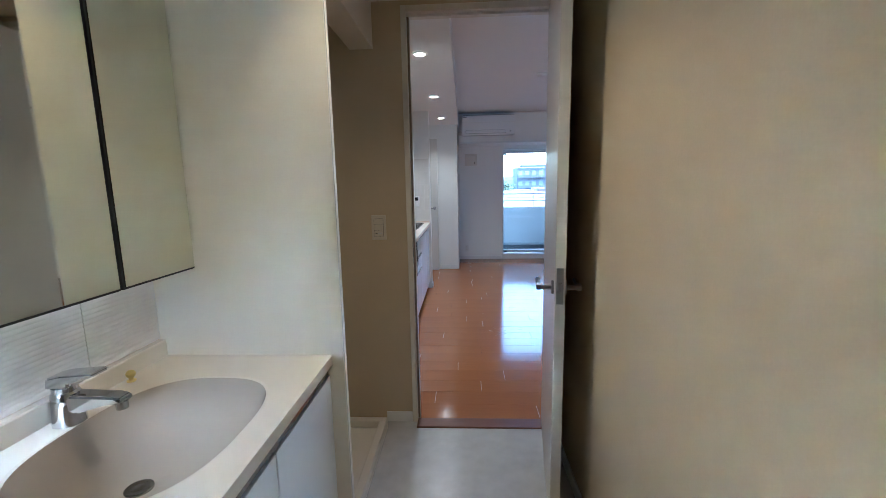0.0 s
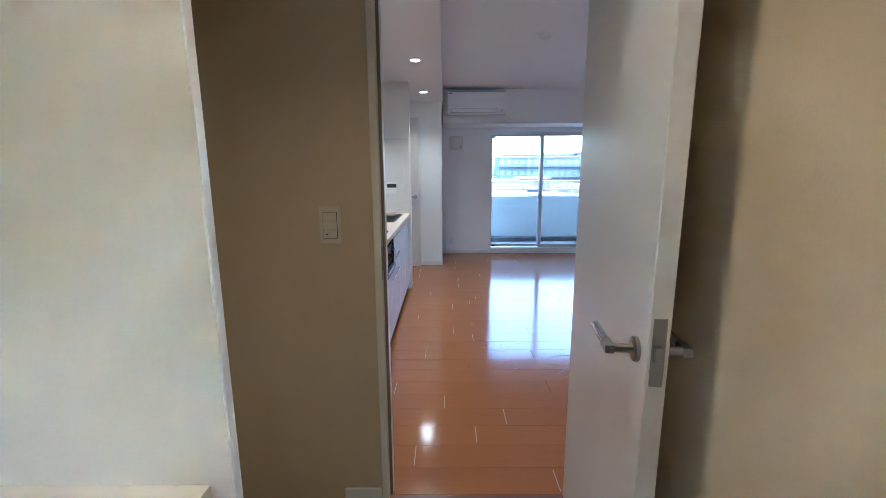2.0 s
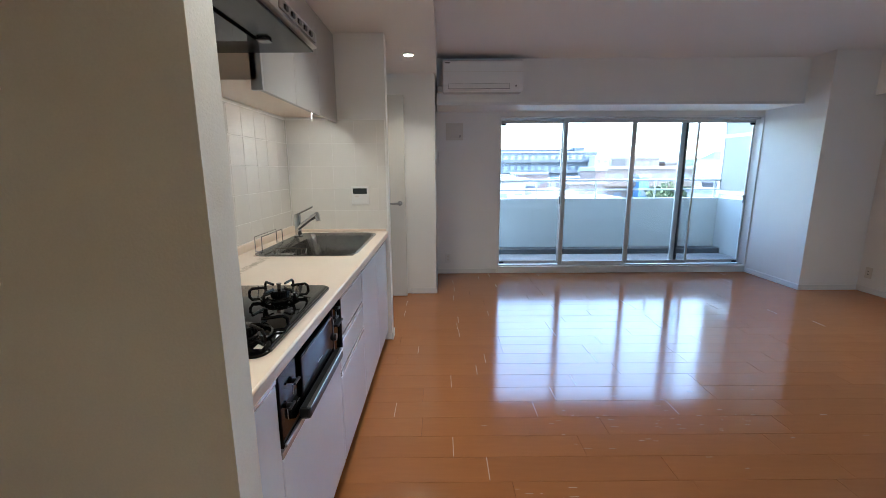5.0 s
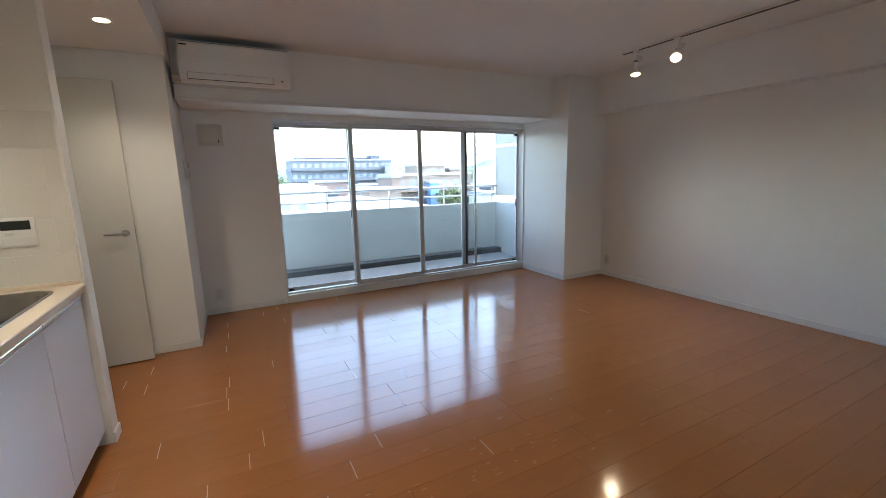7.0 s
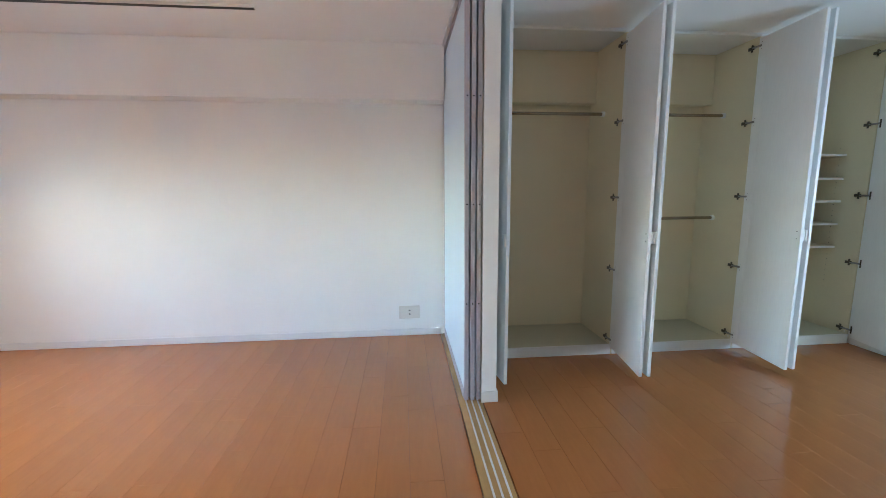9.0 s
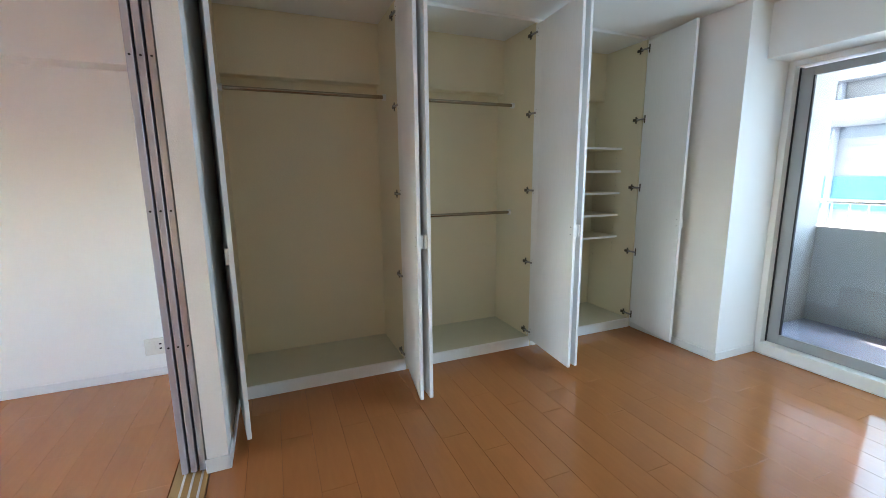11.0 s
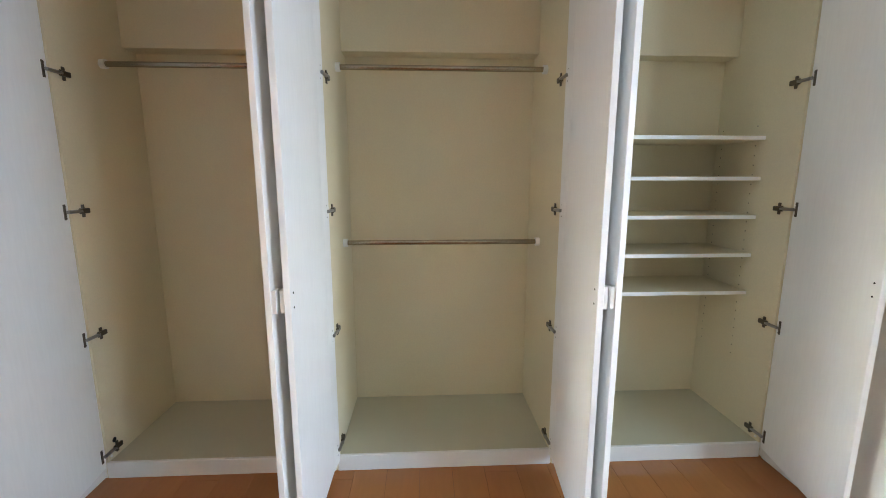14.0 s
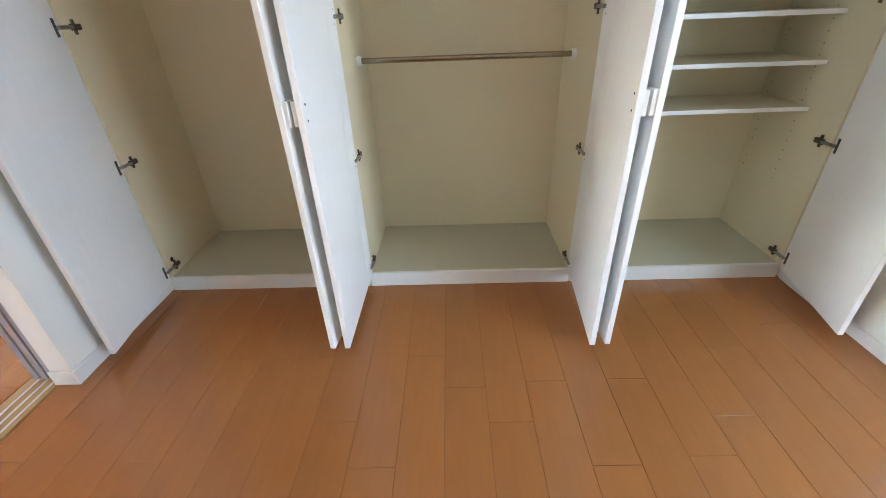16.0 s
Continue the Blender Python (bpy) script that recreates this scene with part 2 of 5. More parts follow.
def mesh_of(name, bm, material, shift=None, smooth=False):
    if shift is not None:
        bmesh.ops.translate(bm, verts=bm.verts, vec=-Vector(shift))
    if smooth:
        for f in bm.faces:
            f.smooth = True
    me = bpy.data.meshes.new(name)
    bm.to_mesh(me)
    bm.free()
    me.materials.append(material)
    if smooth:
        me.set_sharp_from_angle(angle=radians(35))
    return me


def root_of(ob):
    while ob.parent:
        ob = ob.parent
    return ob


def part(name, bm, material, parent, label="", smooth=False):
    ob = new(name, mesh_of(name, bm, material, ORIGIN.get(root_of(parent).name, (0, 0, 0)), smooth))
    ob.parent = parent
    return tagged(ob, label)


def thing(name, at, label, category, group=""):
    ob = new(name)
    ob.empty_display_size = 0.1
    ob.location = at
    ORIGIN[ob.name] = Vector(at)
    return tagged(ob, label, category, group)


def single(name, bm, material, label, category, group="", smooth=False):
    return tagged(new(name, mesh_of(name, bm, material, None, smooth)), label, category, group)


def setting(name, bm, material, label="", category=""):
    return tagged(new(name, mesh_of(name, bm, material)), label or name.replace("_", " "), category or name.split("_")[0], kind="structure")


# ---- the shell ----
CEIL, KCEIL, WCEIL = 2.41, 2.20, 2.19
XW, XE, YN, YS = -0.975, 4.583, 6.85, -1.885
sub = bmesh.new()
B(sub, -2.2, XE + 0.2, 1.76, YN + 0.15, -0.20, -0.012)
B(sub, 0.70, XE + 0.2, -2.1, 1.76, -0.20, -0.012)
floor = setting("floor", sub, GAP, "orange-brown wooden plank floor with a high gloss", "floor")
setting("floor_washroom", box(-1.05, 0.70, -2.2, 1.758, -0.2, 0.0), VINYL, "grey stone-patterned vinyl floor sheet", "floor")
setting("ceiling", box(0.085, XE + 0.15, 1.75, YN + 0.15, CEIL, CEIL + 0.12), CEILING, "white papered living room ceiling", "ceiling")
setting("ceiling_bedroom", box(0.70, XE + 0.15, -2.1, 1.75, CEIL - 0.003, CEIL + 0.12), CEILING, "white papered bedroom ceiling", "ceiling")
setting("ceiling_kitchen", box(-2.2, 0.085, 1.752, YN + 0.15, KCEIL, CEIL + 0.12), CEILING, "lowered white ceiling over the kitchen", "ceiling")
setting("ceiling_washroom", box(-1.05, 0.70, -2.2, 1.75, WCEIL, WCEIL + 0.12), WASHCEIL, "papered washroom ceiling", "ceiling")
# outer walls
setting("wall_east", box(XE, XE + 0.15, -2.1, YN + 0.15, 0, CEIL), WALL, "white papered wall beside the living room", "wall")
setting("wall_kitchen", box(XW - 0.15, XW, 1.815, 4.90, 0, KCEIL), WALL, "wall behind the kitchen counter", "wall")
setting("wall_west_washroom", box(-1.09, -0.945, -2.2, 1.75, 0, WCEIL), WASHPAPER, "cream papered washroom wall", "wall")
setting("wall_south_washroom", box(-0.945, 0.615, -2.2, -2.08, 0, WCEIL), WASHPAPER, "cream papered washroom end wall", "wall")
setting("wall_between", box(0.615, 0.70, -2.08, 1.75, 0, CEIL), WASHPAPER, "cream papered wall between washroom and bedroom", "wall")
# wall with the washroom door: opening x -0.117..0.538, height 2.085
DX0, DX1, DY0, DY1, DH = -0.117, 0.612, 1.75, 1.815, 2.135
w = box(-1.09, DX0 - 0.026, DY0, DY1, 0, CEIL)
B(w, DX1 + 0.025, 0.70, DY0, DY1, 0, CEIL)
B(w, DX0 - 0.03, DX1 + 0.03, DY0, DY1, DH + 0.03, CEIL)
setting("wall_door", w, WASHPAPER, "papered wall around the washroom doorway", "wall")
# corridor beyond the kitchen
setting("wall_wing", box(XW, -0.262, 4.80, 4.90, 0, KCEIL), WALL, "short wing wall at the end of the kitchen", "wall")
setting("wall_block", box(-2.2, 0.066, 6.005, YN + 0.15, 0, KCEIL), WALL, "papered wall block beside the balcony window", "wall")
setting("wall_corridor", box(-2.2, -2.08, 4.90, 6.005, 0, KCEIL), WALL, "end wall of the short corridor", "wall")
setting("wall_corridor_side", box(-2.2, XW, 4.78, 4.897, 0, KCEIL), WALL, "side wall of the short corridor", "wall")
setting("wall_wing_start", box(XW, -0.262, 2.47, 2.555, 0, KCEIL), WALL, "short wing wall at the start of the kitchen", "wall")
# north wall, window opening x 0.84..3.955, z 0..1.90
w = box(0.066, 0.83, YN, YN + 0.15, 0, CEIL)
B(w, 0.83, 3.955, YN, YN + 0.15, 1.905, CEIL)
B(w, 3.955, XE, YN, YN + 0.15, 0, CEIL)
B(w, 0.83, 3.955, YN + 0.03, YN + 0.15, -0.1, 0.04)
setting("wall_north", w, WALL, "papered wall around the wide balcony window", "wall")
setting("beam_north", box(0.085, 3.955, 6.32, YN, 1.955, CEIL), WALL, "papered beam above the balcony window", "beam")
setting("cornice_north", box(0.085, 3.93, 6.295, 6.32, 1.948, 1.975, bevel=0.003), TRIM, "thin white edge strip under the beam", "trim")
setting("pillar_northeast", box(3.955, XE, 6.04, YN, 0, CEIL), WALL, "papered structural pillar in the corner", "pillar")
setting("beam_east", box(4.406, XE, 1.903, 6.04, 1.99, CEIL), WALL, "papered beam along the side wall", "beam")
# south wall and its pillar, window opening x 1.35..3.19, z 0..2.02
w = box(0.70, 1.33, -2.03, YS, 0, CEIL)
B(w, 1.33, 3.21, -2.03, YS, 2.06, CEIL)
B(w, 3.21, XE, -2.03, -1.445, 0, CEIL)
B(w, 1.33, 3.21, -2.03, -1.93, -0.1, 0.03)
setting("wall_south", w, WALL, "papered wall and pillar around the bedroom window", "wall")
setting("beam_south", box(0.70, 3.21, YS, -1.645, 2.07, CEIL), WALL, "papered beam above the bedroom window", "beam")
# unseen mass added above the flat to keep the sun off both balconies
setting("upper_storeys", box(-9, 16, -2.03, 7.0, CEIL + 0.13, 16.0), CONCRETE, "unseen storeys added above to block the sun", "building")
# partition post
setting("post_partition", box(3.352, 3.98, 1.70, 1.79, 0, CEIL), WALL, "slim white post wall beside the sliding panels", "wall")

# skirting
def skirt(name, *a):
    return setting(name, box(*a, bevel=0.003), TRIM, "low white skirting board", "baseboard")


skirt("baseboard_east", XE - 0.01, XE, 1.93, 6.04, 0, 0.06)
skirt("baseboard_pillar", 3.955, XE - 0.01, 6.03, 6.04, 0, 0.06)
skirt("baseboard_pillar_side", 3.945, 3.955, 6.03, YN - 0.02, 0, 0.06)
skirt("baseboard_north", 0.076, 0.815, YN - 0.01, YN, 0, 0.06)
skirt("baseboard_block_side", 0.066, 0.076, 5.995, YN, 0, 0.06)
skirt("baseboard_block", -0.20, 0.066, 5.995, 6.005, 0, 0.06)
skirt("baseboard_wing", -0.262, -0.252, 4.79, 4.90, 0, 0.06)
skirt("baseboard_post", 3.342, 3.352, 1.693, 1.795, 0, 0.07)
skirt("baseboard_post_side", 3.342, 3.98, 1.69, 1.70, 0, 0.07)
skirt("baseboard_south", 3.20, 3.97, -1.445, -1.435, 0, 0.06)
skirt("baseboard_south_side", 3.20, 3.21, -1.87, -1.435, 0, 0.06)
skirt("baseboard_washroom", 0.605, 0.615, -2.08, 1.65, 0, 0.06)
skirt("baseboard_washdoor", -0.29, DX0 - 0.028, 1.74, 1.75, 0, 0.06)
skirt("baseboard_bedroom", 0.70, 0.71, -1.88, 1.87, 0, 0.06)
# casing of the washroom door
c = box(DX0 - 0.026, DX0, 1.740, 1.825, 0, DH + 0.03, bevel=0.002)
B(c, DX1, DX1 + 0.025, 1.752, 1.805, 0, DH + 0.03, bevel=0.002)
B(c, DX0, DX1, 1.740, 1.825, DH, DH + 0.03, bevel=0.002)
B(c, DX0, DX0 + 0.012, 1.775, 1.81, 0, DH)
B(c, DX0, DX1, 1.775, 1.81, DH - 0.012, DH)
setting("trim_door_seal", box(DX0 + 0.001, DX0 + 0.011, 1.768, 1.7748, 0.01, DH - 0.013), SEAL, "dark rubber seal along the door stop", "trim")
setting("trim_door", c, CASING, "cream-white door casing of the washroom", "trim")
setting("threshold", box(DX0, DX1, 1.683, 1.772, -0.01, 0.008, bevel=0.003), SILLWOOD, "dark brown wooden door threshold", "threshold")
st = thing("strike_plate", (DX0, 1.745, 0.96), "steel strike plate let into the door casing", "strike plate")
part("plate", box(DX0 + 0.0003, DX0 + 0.0025, 1.741, 1.764, 0.90, 1.02, bevel=0.001), SATIN, st)
part("hole", box(DX0 + 0.0026, DX0 + 0.0032, 1.746, 1.759, 0.935, 0.985), BLACK, st)


# ---- lamps ----
def downlight(x, y, z, watts, colour, label, group):
    d = thing("downlight", (x, y, z), label, "ceiling light", group)
    part("rim", lathe(bmesh.new(), [(0.036, -0.001), (0.036, -0.006), (0.047, -0.007), (0.052, -0.004), (0.052, 0.0)], (x, y, z)), PLASTIC, d, smooth=True)
    part("lens", lathe(bmesh.new(), [(0.0355, -0.002), (0.0355, -0.005), (0.02, -0.006)], (x, y, z)), LAMPGLOW, d, "glowing lens", smooth=True)
    lamp = new("bulb_light", bpy.data.lights.new("bulb_light", "SPOT"))
    lamp.data.energy, lamp.data.color, lamp.data.shadow_soft_size = watts, colour, 0.06
    lamp.data.spot_size, lamp.data.spot_blend = radians(128), 0.8
    lamp.matrix_world = look((x, y, z - 0.012), (x, y, 0))
    return d


WARM = (1.0, 0.90, 0.74)
for yy in (2.60, 3.97, 5.335):
    downlight(-0.135, yy, KCEIL, 2.0, WARM, "small round white recessed ceiling downlight, lit", "kitchen downlights")
downlight(-0.02, 0.80, WCEIL, 1.3, (1.0, 0.70, 0.40), "round white recessed washroom downlight, lit warm", "washroom downlights")

# ---- washroom ----
# door leaf, hinged at the casing, standing open into the washroom
door = thing("door_washroom", (0.607, 1.768, 0), "white wooden door with satin lever handles, standing open", "door")
DL = pose(0.607, 1.768, 0, 0, 0, -8.3)


def on_door(bm):
    bmesh.ops.transform(bm, matrix=DL, verts=bm.verts)
    return bm


part("leaf", on_door(box(-0.036, 0.0, -0.773, -0.002, 0.008, DH - 0.006, bevel=0.002)), DOORWHITE, door)
part("latch_plate", on_door(box(-0.030, -0.007, -0.7745, -0.7725, 0.895, 1.022, bevel=0.0008)), SATIN, door, "satin steel latch plate")
part("latch", on_door(box(-0.026, -0.012, -0.7825, -0.774, 0.942, 0.972, bevel=0.002)), SATIN, door, "small steel latch bolt")
for yy, nm in ((1.85, "hinge"), (1.0, "hinge"), (0.2, "hinge")):
    part(nm, on_door(rod(bmesh.new(), (0.003, 0.003, yy - 0.045), (0.003, 0.003, yy + 0.045), 0.006)), SATIN, door, "steel hinge knuckle", smooth=True)
for side in (-1, 1):
    x0 = -0.036 if side < 0 else 0.0
    part("rose", on_door(lathe(bmesh.new(), [(0.024, 0), (0.024, side * 0.007), (0.021, side * 0.009)], (x0, -0.718, 0.942), "X")), SATIN, door, "round steel rose", smooth=True)
    hb = rod(bmesh.new(), (x0, -0.718, 0.942), (x0 + side * 0.045, -0.718, 0.942), 0.009)
    B(hb, *sorted((x0 + side * 0.042, x0 + side * 0.060)), -0.729, -0.689, 0.933, 0.951, bevel=0.002)
    h = part("lever", on_door(hb), SATIN, door, "bent satin lever handle", smooth=True)
    part("grip", on_door(rod(bmesh.new(), (x0 + side * 0.051, -0.691, 0.942), (x0 + side * 0.051, -0.598, 0.942), 0.0095, seg=20)), CHROME, h, "ribbed bright grip", smooth=True)

sw = thing("light_switch", (-0.29, 1.75, 1.095), "white three-rocker wall switch plate beside the doorway", "switch")
part("plate", box(-0.329, -0.253, 1.742, 1.75, 1.030, 1.160, bevel=0.003, seg=2), SWITCH, sw)
part("inner_frame", box(-0.316, -0.266, 1.740, 1.7425, 1.049, 1.142, bevel=0.001), SCREEN, sw, "dark shadow joint")
for k in range(3):
    part("rocker", box(-0.3145, -0.2675, 1.737, 1.7405, 1.0505 + k * 0.0303, 1.0800 + k * 0.0303, bevel=0.001), SWITCH, sw)
part("mark", box(-0.307, -0.298, 1.7362, 1.7372, 1.063, 1.067), BLACK, sw)
part("mark", box(-0.296, -0.272, 1.7362, 1.7372, 1.061, 1.069), ALU, sw, "small grey label")

# vanity: base with doors, worktop with a basin, side panel
vb = thing("vanity_unit", (-0.62, 0.1, 0), "pale lilac-white washroom vanity base with flat doors", "cabinet")
part("body", box(-0.94, -0.345, -0.75, 0.975, 0.06, 0.55), FRONT, vb)
part("plinth", box(-0.94, -0.40, -0.75, 0.975, 0.0, 0.06), FRONT, vb)
part("finger_rail", box(-0.352, -0.334, -0.75, 0.975, 0.652, 0.682), STEEL, vb, "steel finger rail")
for y0, y1 in ((0.545, 0.93), (0.11, 0.541), (-0.32, 0.106), (-0.75, -0.324)):
    part("door", box(-0.347, -0.327, y0, y1, 0.065, 0.648, bevel=0.002), FRONT, vb)
part("filler", box(-0.347, -0.329, 0.934, 0.975, 0.065, 0.648), FRONT, vb)

# worktop: a sheet with an oval hole, then the bowl
BCX, BCY, BAX, BAY = -0.618, 0.534, 0.219, 0.272


def oval(k, i, n, z, ex=2.7):
    a = 2 * math.pi * i / n
    c, s = math.cos(a), math.sin(a)
    return (BCX + k * BAX * math.copysign(abs(c) ** (2 / ex), c), BCY + k * BAY * math.copysign(abs(s) ** (2 / ex), s), z)


N = 72
bm = bmesh.new()
rim_o = []
X0, X1, Y0, Y1, ZT = -0.94, -0.318, -0.75, 0.978, 0.722
for i in range(N):
    a = 2 * math.pi * i / N
    c, s = math.cos(a), math.sin(a)
    k = min((X1 - BCX) / c if c > 1e-6 else 9e9, (X0 - BCX) / c if c < -1e-6 else 9e9, (Y1 - BCY) / s if s > 1e-6 else 9e9, (Y0 - BCY) / s if s < -1e-6 else 9e9)
    rim_o.append((BCX + k * c, BCY + k * s))
for cx, cy in ((X0, Y0), (X0, Y1), (X1, Y0), (X1, Y1)):
    j = min(range(N), key=lambda i: (rim_o[i][0] - cx) ** 2 + (rim_o[i][1] - cy) ** 2)
    rim_o[j] = (cx, cy)
top_i = [bm.verts.new(oval(1.0, i, N, ZT - 0.002)) for i in range(N)]
top_m = [bm.verts.new(oval(1.03, i, N, ZT)) for i in range(N)]
top_o = [bm.verts.new((x, y, ZT)) for x, y in rim_o]
low_o = [bm.verts.new((x, y, ZT - 0.035)) for x, y in rim_o]
for ra, rb in ((top_i, top_m), (top_m, top_o), (top_o, low_o)):
    for i in range(N):
        bm.faces.new((ra[i], ra[(i + 1) % N], rb[(i + 1) % N], rb[i]))
B(bm, -0.945, -0.915, Y0, 0.978, ZT - 0.01, ZT + 0.06, bevel=0.004)
bmesh.ops.recalc_face_normals(bm, faces=bm.faces)
vt = thing("washbasin_counter", (-0.62, 0.1, 0.70), "cream stone-look washbasin worktop with a low upstand", "worktop")
part("worktop", bm, VANITYTOP, vt)
bm = bmesh.new()
rings = []
for k, z in ((1.0, -0.002), (0.975, -0.018), (0.93, -0.048), (0.86, -0.08), (0.75, -0.105), (0.60, -0.126), (0.40, -0.140), (0.2, -0.146), (0.085, -0.148)):
    rings.append([bm.verts.new(oval(k, i, N, ZT + z, 2.2 + 0.5 * k ** 2)) for i in range(N)])
for ra, rb in zip(rings, rings[1:]):
    for i in range(N):
        bm.faces.new((ra[i], rb[i], rb[(i + 1) % N], ra[(i + 1) % N]))
bm.faces.new(rings[-1])
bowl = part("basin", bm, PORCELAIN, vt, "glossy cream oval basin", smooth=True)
part("drain", lathe(bmesh.new(), [(0.034, -0.004), (0.034, 0.002), (0.028, 0.005), (0.012, 0.003)], (BCX - 0.045, BCY - 0.034, ZT - 0.146)), STEEL, bowl, "round steel drain plug", smooth=True)

fx, fy = -0.870, 0.556
FS = 1.2
fa = thing("basin_faucet", (fx, fy, ZT), "chrome single-lever mixer tap on the washbasin", "faucet")
part("body", lathe(bmesh.new(), [(0.030, 0), (0.029, 0.012), (0.027, 0.05), (0.026, 0.075), (0.022, 0.082)], (fx, fy, ZT)), CHROME, fa, smooth=True)
sp = bmesh.new()
prism(sp, [(fx + 0.0, ZT + 0.045), (fx + 0.02, ZT + 0.075), (fx + 0.12, ZT + 0.072), (fx + 0.135, ZT + 0.064), (fx + 0.135, ZT + 0.052), (fx + 0.10, ZT + 0.052), (fx + 0.03, ZT + 0.028)], fy - 0.019, fy + 0.019)
bmesh.ops.bevel(sp, geom=sp.edges[:], offset=0.005, segments=2, affect="EDGES")
part("spout", sp, CHROME, fa, smooth=True)
part("aerator", rod(bmesh.new(), (fx + 0.122, fy, ZT + 0.036), (fx + 0.122, fy, ZT + 0.054), 0.0115), CHROME, fa, smooth=True)
part("collar", lathe(bmesh.new(), [(0.0225, 0.08), (0.0225, 0.092)], (fx, fy, ZT)), CHROME, fa, smooth=True)
lv = bmesh.new()
prism(lv, [(fx - 0.024, ZT + 0.092), (fx - 0.020, ZT + 0.118), (fx + 0.01, ZT + 0.125), (fx + 0.085, ZT + 0.132), (fx + 0.088, ZT + 0.124), (fx + 0.03, ZT + 0.104), (fx + 0.028, ZT + 0.092)], fy - 0.022, fy + 0.022)
bmesh.ops.bevel(lv, geom=lv.edges[:], offset=0.004, segments=2, affect="EDGES")
part("lever", lv, CHROME, fa, "flat chrome lever", smooth=True)
for o in fa.children:
    o.data.transform(Matrix.Diagonal((FS, FS, FS * 0.9, 1)))
single("rubber_stopper", lathe(bmesh.new(), [(0.012, 0), (0.013, 0.004), (0.007, 0.007), (0.007, 0.012), (0.012, 0.018), (0.0135, 0.026), (0.010, 0.033), (0.004, 0.036)], (-0.888, 0.777, ZT)), YELLOW, "small yellow rubber stopper standing on the worktop", "stopper", smooth=True)

setting("panel_vanity", box(-0.945, -0.277, 0.979, 0.999, 0, WCEIL - 0.002, bevel=0.001), SIDEPANEL, "tall cream side panel beside the vanity", "panel")
setting("trim_panel", box(-0.2767, -0.273, 0.9785, 0.9995, 0, WCEIL - 0.002), TRIM, "white edge strip of the side panel", "trim")

# ribbed wall tiles above the upstand
for y0, y1 in ((0.70, 0.977), (0.30, 0.697), (-0.10, 0.297), (-0.50, -0.103), (-0.75, -0.503)):
    tp = bmesh.new()
    B(tp, -0.945, -0.938, y0, y1, ZT + 0.062, 1.06)
    z = ZT + 0.066
    while z < 1.05:
        prism(tp, [(-0.938, z), (-0.9371, z + 0.003), (-0.9367, z + 0.0065), (-0.9371, z + 0.010), (-0.938, z + 0.013)], y0, y1)
        z += 0.0138
    setting("tile_panel", tp, RIBTILE, "white horizontally ribbed splashback tile", "tile")

# mirror cabinet
mc = thing("mirror_cabinet", (-0.86, 0.1, 1.04), "wall-hung mirror cabinet with dark-edged mirror doors", "cabinet")
part("body", box(-0.944, -0.795, -0.75, 0.977, 1.045, 1.95), TRIM, mc)
for y0, y1 in ((0.672, 0.975), (0.255, 0.664), (-0.25, 0.247), (-0.75, -0.258)):
    d = part("mirror_door", box(-0.795, -0.780, y0, y1, 1.040, 1.955), BLACK, mc, "thin dark mirror backing")
    part("mirror", box(-0.780, -0.776, y0 + 0.006, y1 - 0.006, 1.047, 1.952), MIRROR, d, "clear silvered mirror glass")
ul = thing("cabinet_lamp", (-0.90, -0.30, 1.04), "slim white tube lamp under the mirror cabinet", "lamp")
hs = box(-0.93, -0.89, -0.62, 0.02, 1.025, 1.044, bevel=0.003)
B(hs, -0.8945, -0.89, -0.62, 0.02, 1.012, 1.026)
part("housing", hs, PLASTIC, ul)
part("diffuser", box(-0.925, -0.895, -0.61, 0.01, 1.019, 1.025, bevel=0.002), TUBEGLOW, ul, "glowing diffuser")

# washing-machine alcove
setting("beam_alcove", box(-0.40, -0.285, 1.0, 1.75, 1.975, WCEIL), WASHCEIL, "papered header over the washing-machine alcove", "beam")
pan = thing("washer_pan", (-0.6, 1.38, 0), "cream plastic washing-machine drip pan on the floor", "drip pan")
bm = box(-0.94, -0.275, 1.02, 1.685, 0.0, 0.02)
for a in ((-0.94, -0.275, 1.02, 1.06), (-0.94, -0.275, 1.645, 1.685), (-0.94, -0.90, 1.06, 1.645), (-0.315, -0.275, 1.06, 1.645)):
    B(bm, *a, 0.02, 0.062, bevel=0.006, seg=2)
part("tray", bm, PLASTIC2, pan)
part("drain_cover", lathe(bmesh.new(), [(0.05, 0.02), (0.05, 0.028), (0.03, 0.032)], (-0.62, 1.55, 0)), PLASTIC2, pan, smooth=True)

# ---- kitchen ----
KX = -0.29  # front plane of the doors
ky0, ky1 = 2.557, 4.80


RAILBRIGHT = paint("rail_bright", (0.86, 0.86, 0.87), 0.25, metal=0.6, spread=0.02, bump=0.02)


def front(parent, y0, y1, z0, z1, rail=True):
    f = part("drawer_front" if z1 - z0 < 0.45 else "door", box(KX - 0.02, KX, y0 + 0.002, y1 - 0.002, z0, z1 - (0.026 if rail else 0), bevel=0.0015), FRONT, parent)
    if rail:
        part("pull_rail", box(KX - 0.016, KX + 0.003, y0 + 0.0015, y1 - 0.0015, z1 - 0.022, z1 - 0.003, bevel=0.003, seg=2), RAILBRIGHT, f, "bright pull rail")
    return f


